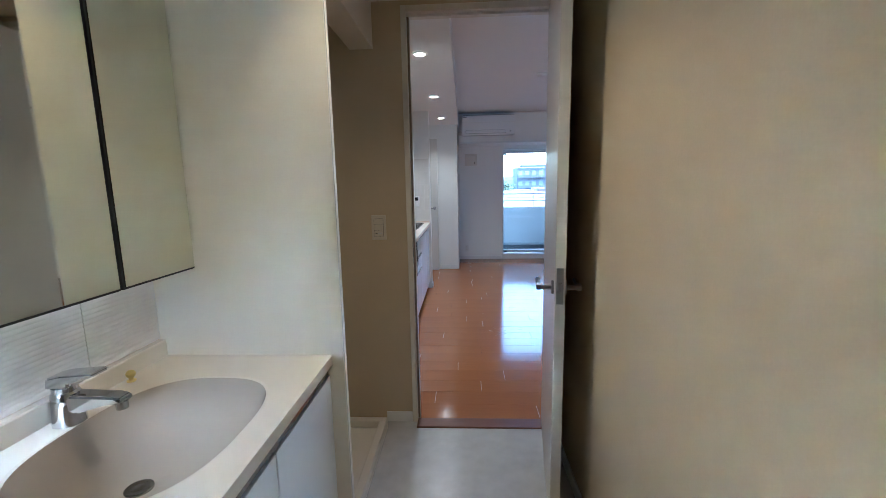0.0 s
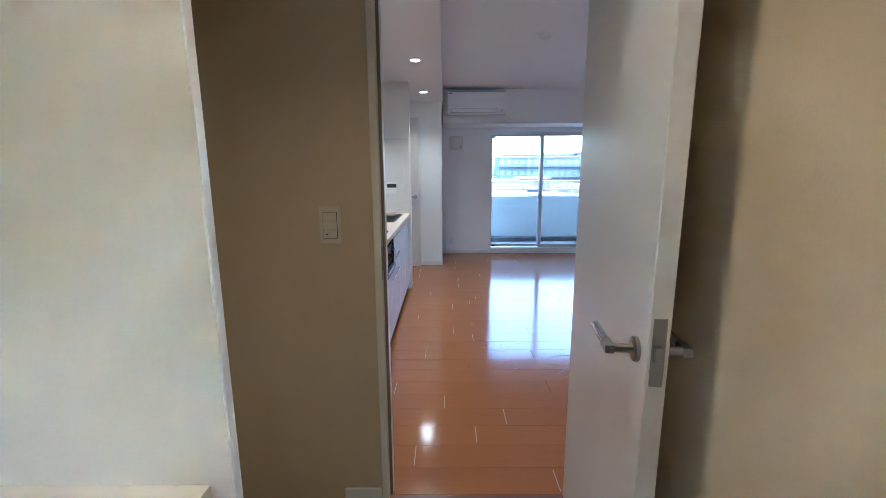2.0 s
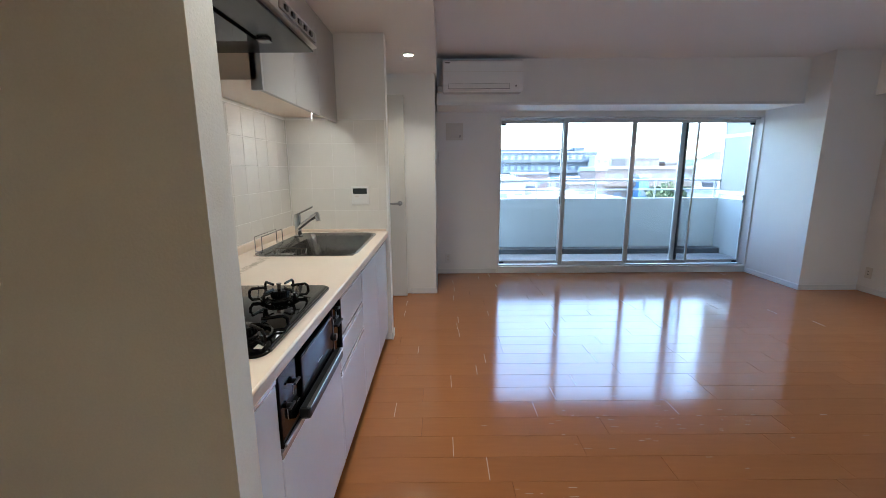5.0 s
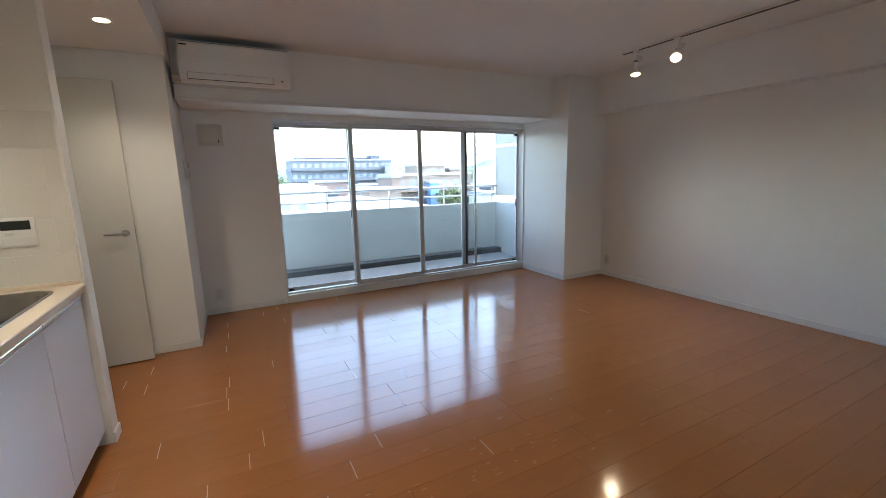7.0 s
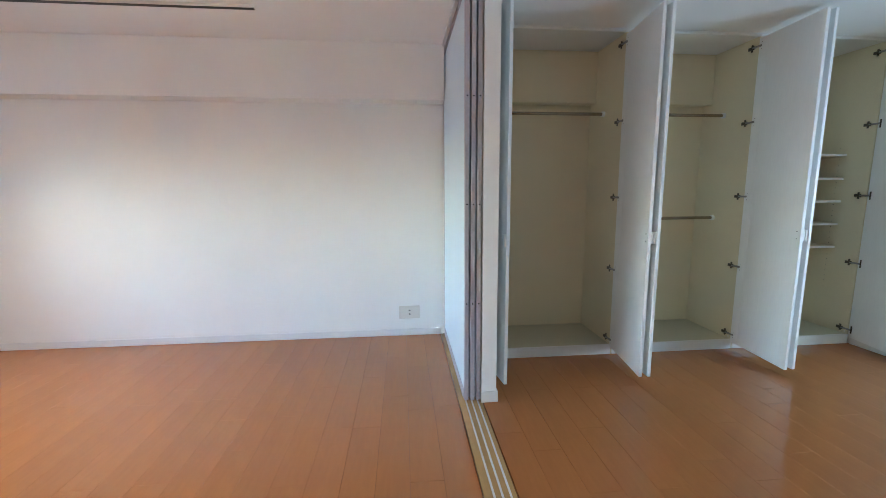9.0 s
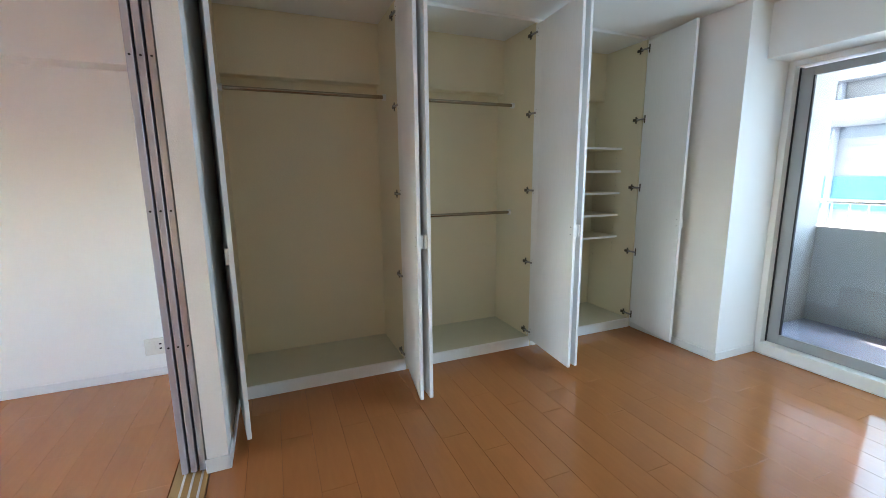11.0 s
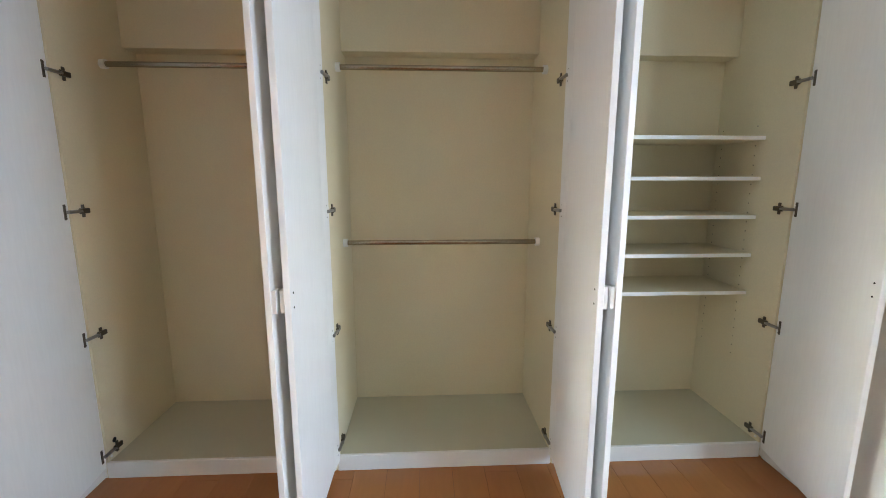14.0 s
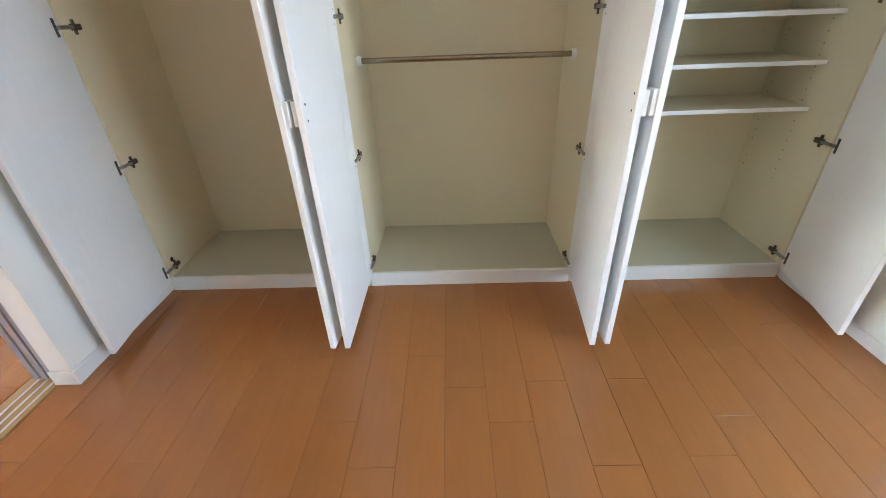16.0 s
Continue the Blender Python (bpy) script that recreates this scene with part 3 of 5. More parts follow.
def unit(label, y0, y1):
    u = thing("kitchen_cabinet", ((XW + KX) / 2, (y0 + y1) / 2, 0), label, "cabinet", "kitchen base cabinets")
    # carcass coloured black so the gaps between the fronts look shaded
    part("body", box(XW + 0.002, KX - 0.021, y0, y1, 0.075, 0.79 if y0 < 3.8 else 0.62), GASKET, u, "cabinet carcass blackened for the shade in the door gaps")
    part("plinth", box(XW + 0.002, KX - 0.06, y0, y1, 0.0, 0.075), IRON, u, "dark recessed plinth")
    return u


u = unit("lilac-white hob cabinet with a grill drawer below the hob", ky0 + 0.002, 3.345)
front(u, ky0 + 0.005, 2.73, 0.08, 0.80)
front(u, 2.73, 3.345, 0.08, 0.585)
u = unit("lilac-white cabinet with three drawers", 3.347, 3.835)
front(u, 3.349, 3.835, 0.08, 0.485), front(u, 3.349, 3.835, 0.489, 0.625), front(u, 3.349, 3.835, 0.629, 0.80)
u = unit("lilac-white sink cabinet with two tall doors", 3.837, 4.798)
front(u, 3.839, 4.33, 0.08, 0.80), front(u, 4.333, 4.795, 0.08, 0.80)

gr = thing("grill_oven", (-0.55, 3.04, 0.60), "built-in black glass grill drawer with knobs under the hob", "grill")
part("body", box(-0.86, KX - 0.012, 2.735, 3.342, 0.592, 0.80), IRON, gr)
part("control_panel", box(KX - 0.012, KX + 0.004, 2.735, 3.342, 0.59, 0.806, bevel=0.003), BLACKGLASS, gr, "glossy black control panel")
part("grill_door", box(KX + 0.004, KX + 0.014, 2.875, 3.205, 0.655, 0.785, bevel=0.003), BLACKGLASS, gr, "dark glass grill door")
part("door_trim", box(KX + 0.014, KX + 0.0155, 2.875, 3.205, 0.774, 0.777), STEEL, gr, "thin bright door trim")
part("divider", box(KX + 0.004, KX + 0.016, 3.208, 3.218, 0.60, 0.80, bevel=0.002), BLACK, gr)
part("divider", box(KX + 0.004, KX + 0.016, 3.330, 3.340, 0.60, 0.80, bevel=0.002), BLACK, gr)
part("grill_handle", box(KX + 0.008, KX + 0.042, 2.84, 3.235, 0.606, 0.640, bevel=0.008, seg=2), BLACK, gr, "wide black trough handle")
part("handle_edge", box(KX + 0.030, KX + 0.0425, 2.846, 3.229, 0.6395, 0.6425, bevel=0.001), SATIN, gr, "bright handle edge")
part("lower_lip", box(KX + 0.004, KX + 0.012, 2.74, 3.338, 0.592, 0.602, bevel=0.002), SATIN, gr, "bright lower lip")


def lever_knob(y, z):
    k = part("knob", lathe(bmesh.new(), [(0.007, 0.004), (0.007, 0.015), (0.004, 0.017)], (KX, y, z), "X", 14), BLACK, gr, "black control knob", smooth=True)
    part("knob_bar", box(KX + 0.014, KX + 0.021, y - 0.020, y + 0.020, z - 0.004, z + 0.004, bevel=0.003, seg=2), BLACK, k)
    part("pointer", box(KX + 0.004, KX + 0.0048, y - 0.002, y + 0.002, z - 0.040, z - 0.012), ALU, k)


lever_knob(3.305, 0.775), lever_knob(3.262, 0.752)
lever_knob(2.825, 0.735), lever_knob(2.778, 0.690)
part("timer_flap", box(KX + 0.004, KX + 0.026, 3.246, 3.330, 0.718, 0.727, bevel=0.004, seg=2), BLACK, gr, "black flap lever")
part("flap_glass", box(KX + 0.004, KX + 0.0075, 3.224, 3.326, 0.660, 0.712, bevel=0.001), BLACKGLASS, gr)
part("grill_dial", rod(bmesh.new(), (KX + 0.008, 3.222, 0.692), (KX + 0.024, 3.222, 0.692), 0.015, 0.013, seg=20), BLACK, gr, "round black grill dial", smooth=True)
part("window_mark", box(KX + 0.014, KX + 0.0148, 3.02, 3.07, 0.69, 0.693), ALU, gr)
for k in range(3):
    part("indicator", box(KX + 0.004, KX + 0.0049, 2.850 + 0.008 * k, 2.853 + 0.008 * k, 0.655, 0.660), ALU, gr)

# worktop with sink hole
CX0, CX1, CZ = XW + 0.002, -0.272, 0.85
SX0, SX1, SY0, SY1 = -0.875, -0.345, 3.92, 4.70
kt = thing("kitchen_worktop", (-0.62, 3.7, 0.81), "cream kitchen worktop with an upstand at the wall", "worktop")
bm = bmesh.new()
gx, gy = (CX0, SX0, SX1, CX1), (ky0, SY0, SY1, ky1 - 0.002)
gv = {(i, j, k): bm.verts.new((gx[i], gy[j], CZ - 0.04 * k)) for i in range(4) for j in range(4) for k in range(2)}
for i in range(3):
    for j in range(3):
        if (i, j) != (1, 1):
            for k in range(2):
                bm.faces.new([gv[i, j, k], gv[i + 1, j, k], gv[i + 1, j + 1, k], gv[i, j + 1, k]])
bmesh.ops.recalc_face_normals(bm, faces=bm.faces)
for e in [e for e in bm.edges if e.is_boundary and e.verts[0].co.z > CZ - 0.02]:
    a, b = e.verts
    lows = [v for v in bm.verts if v.co.z < CZ - 0.02]
    la, lb = (min(lows, key=lambda v: (v.co - p.co).length) for p in (a, b))
    bm.faces.new((a, b, lb, la))
bmesh.ops.recalc_face_normals(bm, faces=bm.faces)
part("worktop", bm, CREAM, kt)
part("front_edge", rod(bmesh.new(), (CX1 - 0.003, ky0, CZ - 0.008), (CX1 - 0.003, ky1 - 0.003, CZ - 0.008), 0.008), CREAM, kt, smooth=True)
part("upstand", box(CX0, CX0 + 0.02, ky0, ky1 - 0.002, CZ, CZ + 0.045, bevel=0.005, seg=2), CREAM, kt)
part("upstand", box(CX0 + 0.02, CX1 - 0.01, ky1 - 0.016, ky1 - 0.002, CZ, CZ + 0.018, bevel=0.004), CREAM, kt)
# grey ghost of a removed sticker
st2 = bmesh.new()
random.seed(21)
for k in range(110):
    x, y = random.gauss(-0.785, 0.012), random.uniform(3.44, 3.86)
    B(st2, x, x + random.uniform(0.002, 0.012), y, y + random.uniform(0.006, 0.03), CZ + 0.0004, CZ + 0.0007)
single("tape_residue", st2, paint("residue_grey", (0.70, 0.60, 0.49), 0.6, fine=60, spread=0.2), "greyish smear of old tape glue on the worktop", "stain")

# sink
def rr(x0, x1, y0, y1, r, z, n=8):
    out = []
    for cx, cy, a0 in ((x1 - r, y1 - r, 0), (x0 + r, y1 - r, 90), (x0 + r, y0 + r, 180), (x1 - r, y0 + r, 270)):
        for i in range(n + 1):
            a = radians(a0 + 90 * i / n)
            out.append((cx + r * math.cos(a), cy + r * math.sin(a), z))
    return out


def loft(bm, rings, cap=True):
    rs = [[bm.verts.new(p) for p in ring] for ring in rings]
    n = len(rs[0])
    for a, b in zip(rs, rs[1:]):
        for i in range(n):
            bm.faces.new((a[i], a[(i + 1) % n], b[(i + 1) % n], b[i]))
    if cap:
        bm.faces.new(rs[-1])
    bmesh.ops.recalc_face_normals(bm, faces=bm.faces)
    return bm


sk = thing("kitchen_sink", (-0.61, 4.31, 0.66), "brushed stainless steel sink with a drying ledge", "sink")
part("bowl", loft(bmesh.new(), [rr(SX0 - 0.012, SX1 + 0.012, SY0 - 0.012, SY1 + 0.012, 0.09, CZ + 0.001), rr(SX0 - 0.01, SX1 + 0.01, SY0 - 0.01, SY1 + 0.01, 0.088, CZ + 0.004), rr(SX0 + 0.004, SX1 - 0.004, SY0 + 0.004, SY1 - 0.004, 0.08, CZ + 0.002), rr(SX0 + 0.05, SX1 - 0.012, SY0 + 0.02, SY1 - 0.02, 0.08, CZ - 0.03), rr(SX0 + 0.07, SX1 - 0.025, SY0 + 0.04, SY1 - 0.035, 0.08, CZ - 0.15), rr(SX0 + 0.12, SX1 - 0.07, SY0 + 0.09, SY1 - 0.08, 0.06, CZ - 0.185)]), STEEL, sk, smooth=True)
part("drain", lathe(bmesh.new(), [(0.055, 0), (0.055, 0.004), (0.045, 0.006), (0.02, 0.003)], (-0.62, 4.05, CZ - 0.184)), STEEL, sk, smooth=True)
part("drain_shelf", box(SX0 + 0.01, SX0 + 0.16, SY0 + 0.012, SY0 + 0.20, CZ - 0.028, CZ - 0.022, bevel=0.002), STEEL, sk, "steel ledge plate")
rk = thing("dish_rack", (-0.86, 4.15, CZ), "small bent chrome wire rack behind the sink", "rack")
for xx in (-0.905, -0.868):
    part("wire", pipe(bmesh.new(), [(xx, 4.03, CZ), (xx, 4.03, CZ + 0.085), (xx, 4.33, CZ + 0.085), (xx, 4.33, CZ)], 0.003), CHROME, rk, smooth=True)
part("cross_wire", pipe(bmesh.new(), [(-0.905, 4.03, CZ + 0.003), (-0.868, 4.03, CZ + 0.003)], 0.003), CHROME, rk)
part("cross_wire", pipe(bmesh.new(), [(-0.905, 4.33, CZ + 0.003), (-0.868, 4.33, CZ + 0.003)], 0.003), CHROME, rk)
wb = thing("sink_basket", (-0.80, 4.02, CZ - 0.01), "dark wire drainer basket in the sink", "basket")
part("rim_wire", pipe(bmesh.new(), [(-0.85, 3.95, CZ - 0.004), (-0.64, 3.95, CZ - 0.004), (-0.62, 4.0, CZ - 0.004), (-0.66, 4.14, CZ - 0.004), (-0.74, 4.17, CZ - 0.004), (-0.85, 4.16, CZ - 0.004), (-0.85, 3.95, CZ - 0.004)], 0.003), HINGE, wb, smooth=True)
for k in range(7):
    part("wire", pipe(bmesh.new(), [(-0.84 + 0.03 * k, 3.955, CZ - 0.006), (-0.84 + 0.03 * k, 3.965, CZ - 0.045), (-0.84 + 0.03 * k, 4.13, CZ - 0.045), (-0.84 + 0.03 * k, 4.14, CZ - 0.006)], 0.0015, seg=6), HINGE, wb)
qx, qy = -0.848, 4.567
kf = thing("kitchen_faucet", (qx, qy, CZ), "chrome kitchen mixer tap with a pull-out spray head", "faucet")
part("base", lathe(bmesh.new(), [(0.028, 0), (0.028, 0.008), (0.021, 0.014), (0.021, 0.145), (0.017, 0.155)], (qx, qy, CZ)), CHROME, kf, smooth=True)
part("spout", rod(rod(bmesh.new(), (qx + 0.005, qy - 0.01, CZ + 0.06), (qx + 0.115, qy - 0.06, CZ + 0.135), 0.0145), (qx + 0.115, qy - 0.06, CZ + 0.135), (qx + 0.16, qy - 0.08, CZ + 0.16), 0.0175), CHROME, kf, smooth=True)
part("spray_head", rod(bmesh.new(), (qx + 0.15, qy - 0.076, CZ + 0.165), (qx + 0.165, qy - 0.083, CZ + 0.115), 0.0165, 0.014), CHROME, kf, smooth=True)
part("lever", rod(bmesh.new(), (qx, qy, CZ + 0.152), (qx + 0.115, qy - 0.03, CZ + 0.205), 0.0055), CHROME, kf, smooth=True)

# gas hob
hb = thing("gas_hob", (-0.60, 3.03, CZ), "black glass gas hob with three burners and cast pan supports", "hob")
HZ = CZ + 0.012
part("glass_top", loft(bmesh.new(), [rr(-0.915, -0.307, 2.715, 3.325, 0.035, CZ + 0.001), rr(-0.915, -0.307, 2.715, 3.325, 0.035, HZ - 0.003), rr(-0.909, -0.313, 2.721, 3.319, 0.03, HZ)]), BLACKGLASS, hb, smooth=True)
part("rim", box(-0.311, -0.302, 2.75, 3.29, CZ + 0.001, HZ + 0.002, bevel=0.003, seg=3), RIMBLACK, hb, "bright-edged black front rim")
for k in range(26):
    part("vent_slat", box(-0.900, -0.836, 2.775 + k * 0.020, 2.782 + k * 0.020, HZ, HZ + 0.005, bevel=0.001), IRON, hb, "black grill vent slat" if k == 0 else "")
part("vent_rail", box(-0.834, -0.829, 2.77, 3.29, HZ, HZ + 0.006), IRON, hb)
part("label", box(-0.345, -0.325, 2.748, 2.775, HZ + 0.0002, HZ + 0.001), PLASTIC2, hb, "small pale sticker")
part("marks", box(-0.70, -0.60, 3.22, 3.225, HZ + 0.0002, HZ + 0.0008), ALU, hb)


def ring_bar(x, y, z, radius, thick, n=32, m=8):
    """A round bar bent into a flat ring."""
    bm = bmesh.new()
    vs = [[bm.verts.new((x + (radius + thick * math.cos(b)) * math.cos(a), y + (radius + thick * math.cos(b)) * math.sin(a), z + thick * math.sin(b))) for b in (2 * math.pi * j / m for j in range(m))] for a in (2 * math.pi * i / n for i in range(n))]
    for i in range(n):
        for j in range(m):
            bm.faces.new((vs[i][j], vs[(i + 1) % n][j], vs[(i + 1) % n][(j + 1) % m], vs[i][(j + 1) % m]))
    return bm


def burner(x, y, r):
    q = r * 0.74
    b = part("burner", lathe(bmesh.new(), [(q * 1.15, 0), (q * 1.1, 0.005), (q * 0.95, 0.008), (q * 0.95, 0.020), (q * 0.88, 0.024)], (x, y, HZ), seg=40), IRON, hb, "cast burner ring", smooth=True)
    part("burner_base", lathe(bmesh.new(), [(q * 1.35, 0), (q * 1.33, 0.002), (q * 1.1, 0.003)], (x, y, HZ)), IRON, b, "black drip ring", smooth=True)
    part("burner_cap", lathe(bmesh.new(), [(q * 0.86, 0.024), (q * 0.82, 0.031), (q * 0.3, 0.033), (q * 0.16, 0.035)], (x, y, HZ)), IRON, b, "black burner cap", smooth=True)
    part("sensor", lathe(bmesh.new(), [(0.0065, 0.033), (0.0065, 0.050), (0.0085, 0.051), (0.0085, 0.054)], (x, y, HZ), seg=16), HINGE, b, "dull steel thermal sensor", smooth=True)
    teeth = bmesh.new()
    for k in range(20):
        a = 2 * math.pi * k / 20
        cx, cy = x + q * 0.92 * math.cos(a), y + q * 0.92 * math.sin(a)
        B(teeth, cx - 0.002, cx + 0.002, cy - 0.002, cy + 0.002, HZ + 0.010, HZ + 0.025)
    part("flame_teeth", teeth, IRON, b)
    part("igniter", rod(bmesh.new(), (x + q * 1.2, y, HZ), (x + q * 1.2, y, HZ + 0.024), 0.002), HINGE, b)
    s = part("pan_support", ring_bar(x, y, HZ + 0.006, r * 1.5, 0.0042), IRON, hb, "thin black pan support ring", smooth=True)
    for k in range(6):
        a = 2 * math.pi * (k + 0.35) / 6
        c, sn = math.cos(a), math.sin(a)
        pts = [(x + c * r * m, y + sn * r * m, HZ + z) for m, z in ((1.5, 0.006), (2.15, 0.006), (2.35, 0.016), (2.32, 0.036), (2.1, 0.044), (0.95, 0.043))]
        part("prong", pipe(bmesh.new(), pts, 0.0044, seg=8), IRON, s, smooth=True)


burner(-0.435, 3.155, 0.040)
burner(-0.405, 2.825, 0.048)
burner(-0.600, 2.955, 0.038)

# wall cabinets, filler, hood
UX = -0.60


def wall_unit(y0, y1, z0, label):
    u = thing("wall_cabinet", ((XW + UX) / 2, (y0 + y1) / 2, z0), label, "cabinet", "kitchen wall cabinets")
    part("body", box(XW + 0.002, UX - 0.02, y0, y1, z0 + 0.015, KCEIL - 0.002), CREAM, u, "cream carcass")
    return u


u = wall_unit(3.56, 4.797, 1.64, "silver-grey kitchen wall cabinet with three doors")
for y0, y1 in ((3.58, 3.96), (3.965, 4.38), (4.385, 4.79)):
    part("door", box(UX - 0.02, UX, y0, y1, 1.615, KCEIL - 0.012, bevel=0.0015), UPPER, u)
part("edge_strip", box(UX - 0.045, UX + 0.001, 3.560, 3.577, 1.615, KCEIL - 0.012), ALU, u, "pale metal edge strip")
u = wall_unit(2.562, 3.556, 1.832, "shallow cream cabinet above the cooker hood")
part("door", box(UX - 0.02, UX, 2.565, 3.55, 1.86, KCEIL - 0.012, bevel=0.0015), UPPER, u)
part("pull_cord", rod(bmesh.new(), (-0.66, 4.40, 1.585), (-0.66, 4.40, 1.64), 0.003), PLASTIC, u, "white lamp pull cord")
kl = thing("under_cabinet_lamp", (-0.67, 4.27, 1.63), "slim lit tube lamp under the wall cabinet", "lamp")
part("housing", box(-0.66, -0.622, 3.92, 4.62, 1.642, 1.655, bevel=0.002), PLASTIC, kl)
part("tube", box(-0.655, -0.625, 3.94, 4.60, 1.639, 1.642), KTUBEGLOW, kl, "glowing tube", smooth=True)

hd = thing("cooker_hood", (-0.60, 3.02, 1.74), "dark metal cooker hood with a slanted visor", "hood")
hm = bmesh.new()
prism(hm, [(XW + 0.004, 1.742), (-0.40, 1.742), (-0.348, 1.752), (-0.345, 1.80), (-0.58, 1.845), (XW + 0.004, 1.845)], 2.575, 3.485)
part("canopy", hm, UPPER, hd)
part("underside", box(XW + 0.012, -0.36, 2.585, 3.475, 1.733, 1.742, bevel=0.002), IRON, hd, "black filter plate")
part("filter", box(XW + 0.12, -0.50, 2.76, 3.30, 1.725, 1.733, bevel=0.002), BLACKGLASS, hd, "dark filter panel")
part("filter_catch", box(-0.495, -0.455, 3.28, 3.32, 1.722, 1.733, bevel=0.003), STEEL, hd, "steel catch")
part("switch_strip", box(-0.348, -0.342, 3.10, 3.45, 1.758, 1.793, bevel=0.002), STEEL, hd, "steel switch strip")
for k in range(5):
    part("button", box(-0.3425, -0.339, 3.14 + k * 0.06, 3.165 + k * 0.06, 1.768, 1.783, bevel=0.001), BLACK, hd, "small dark button")

rc = thing("water_heater_control", (-0.46, 4.80, 1.11), "white wall remote control with a dark display", "control panel")
part("case", box(-0.524, -0.398, 4.782, 4.793, 1.047, 1.176, bevel=0.004, seg=2), PLASTIC, rc)
part("display", box(-0.512, -0.412, 4.780, 4.7825, 1.123, 1.163, bevel=0.001), SCREEN, rc, "dark display")
part("button", box(-0.50, -0.47, 4.780, 4.7825, 1.10, 1.112), PLASTIC2, rc)
part("flap", box(-0.512, -0.410, 4.7795, 4.7825, 1.055, 1.09, bevel=0.001), PLASTIC, rc, "white flap")
ko = thing("kitchen_outlet", (XW, 3.68, 1.0), "white double wall socket on the tiles", "outlet")
part("plate", box(XW + 0.008, XW + 0.017, 3.643, 3.716, 0.935, 1.065, bevel=0.003, seg=2), PLASTIC, ko)
for zz in (0.965, 1.0, 1.035):
    part("socket", box(XW + 0.017, XW + 0.0195, 3.664, 3.695, zz - 0.012, zz + 0.012, bevel=0.001), PLASTIC2, ko)
    for dy in (-0.007, 0.007):
        part("slot", box(XW + 0.0195, XW + 0.0202, 3.679 + dy - 0.0015, 3.679 + dy + 0.0015, zz - 0.006, zz + 0.006), BLACK, ko)

# corridor door, open flat against the wall block
cd = thing("door_corridor", (-0.95, 5.92, 0), "plain white door with a lever handle, open against the wall", "door")
part("leaf", box(-0.96, -0.232, 5.895, 5.93, 0.008, 1.99, bevel=0.002), DOORWHITE, cd)
part("rose", lathe(bmesh.new(), [(0.024, 0), (0.024, -0.008), (0.02, -0.01)], (-0.285, 5.895, 0.965), "Y"), SATIN, cd, smooth=True)
part("lever", pipe(bmesh.new(), [(-0.285, 5.89, 0.965), (-0.285, 5.85, 0.965), (-0.40, 5.85, 0.965)], 0.009), SATIN, cd, "satin lever handle", smooth=True)
part("latch_plate", box(-0.2325, -0.2312, 5.902, 5.922, 0.90, 1.02), SATIN, cd)

# ---- living room ----
WZ0, WZ1 = 0.095, 1.88
fr = thing("window_north", (2.4, 6.92, 0), "wide sliding balcony window with silver aluminium frames", "window")
tagged(fr, kind="structure")
bm = box(0.83, 0.842, 6.838, 7.0, 0, 1.905, bevel=0.002)
B(bm, 3.943, 3.955, 6.838, 7.0, 0, 1.905, bevel=0.002)
B(bm, 0.842, 3.943, 6.838, 7.0, 1.885, 1.905, bevel=0.002)
part("window_frame", bm, TRIM, fr, "white inner window lining")
part("window_sill", box(0.842, 3.943, 6.836, 6.885, 0.0, 0.085, bevel=0.003), TRIM, fr, "white raised window sill")
for y0, y1, zt in ((6.885, 6.895, 0.098), (6.905, 6.94, 0.088), (6.945, 6.985, 0.085)):
    part("track", box(0.842, 3.943, y0, y1, 0.04, zt), ALU, fr, "aluminium sliding track")
part("head_track", box(0.842, 3.943, 6.885, 7.0, 1.862, 1.885), ALU, fr)


def sash(x0, x1, y0, y1, lw, rw, mat=SASHGREY, gasket=False, handle=None):
    s = part("sash", box(x0, x0 + lw, y0, y1, WZ0, WZ1 - 0.01, bevel=0.002), mat, fr, "aluminium sash frame")
    part("stile", box(x1 - rw, x1, y0, y1, WZ0, WZ1 - 0.01, bevel=0.002), mat, s)
    part("top_rail", box(x0 + lw, x1 - rw, y0 + 0.001, y1 - 0.001, WZ1 - 0.05, WZ1 - 0.011, bevel=0.001), mat, s)
    part("bottom_rail", box(x0 + lw, x1 - rw, y0 + 0.001, y1 - 0.001, WZ0 + 0.001, WZ0 + 0.042, bevel=0.001), mat, s)
    ym = (y0 + y1) / 2
    p = part("pane", box(x0 + lw - 0.004, x1 - rw + 0.004, ym - 0.002, ym + 0.002, WZ0 + 0.04, WZ1 - 0.048), GLASS, s, "clear window glass")
    p.visible_shadow = False
    if gasket:
        part("gasket", box(x0 + lw, x0 + lw + 0.03, y0 - 0.004, y1 + 0.004, WZ0, WZ1 - 0.01), GASKET, s, "black sealing strip")
    if handle:
        hx = handle
        part("catch", box(hx - 0.006, hx + 0.006, y0 - 0.012, y0, 0.86, 0.96, bevel=0.002), GASKET, s, "small dark sash catch")
        part("catch_lever", box(hx - 0.03, hx + 0.004, y0 - 0.02, y0 - 0.012, 0.935, 0.948, bevel=0.002), SATIN, s)


sash(1.60, 2.465, 6.893, 6.917, 0.05, 0.042)
sash(2.440, 3.25, 6.922, 6.944, 0.05, 0.022)
sash(0.848, 1.645, 6.952, 6.974, 0.012, 0.05, handle=1.60)
sash(3.045, 3.937, 6.952, 6.974, 0.055, 0.022, gasket=True, handle=3.90)
for x, z in ((0.885, 1.815), (3.89, 1.815), (0.89, 0.115), (3.88, 0.115)):
    part("corner_stop", box(x - 0.028, x + 0.028, 6.935, 6.95, z - 0.012, z + 0.012, bevel=0.004), GASKET, fr, "small dark corner stop")

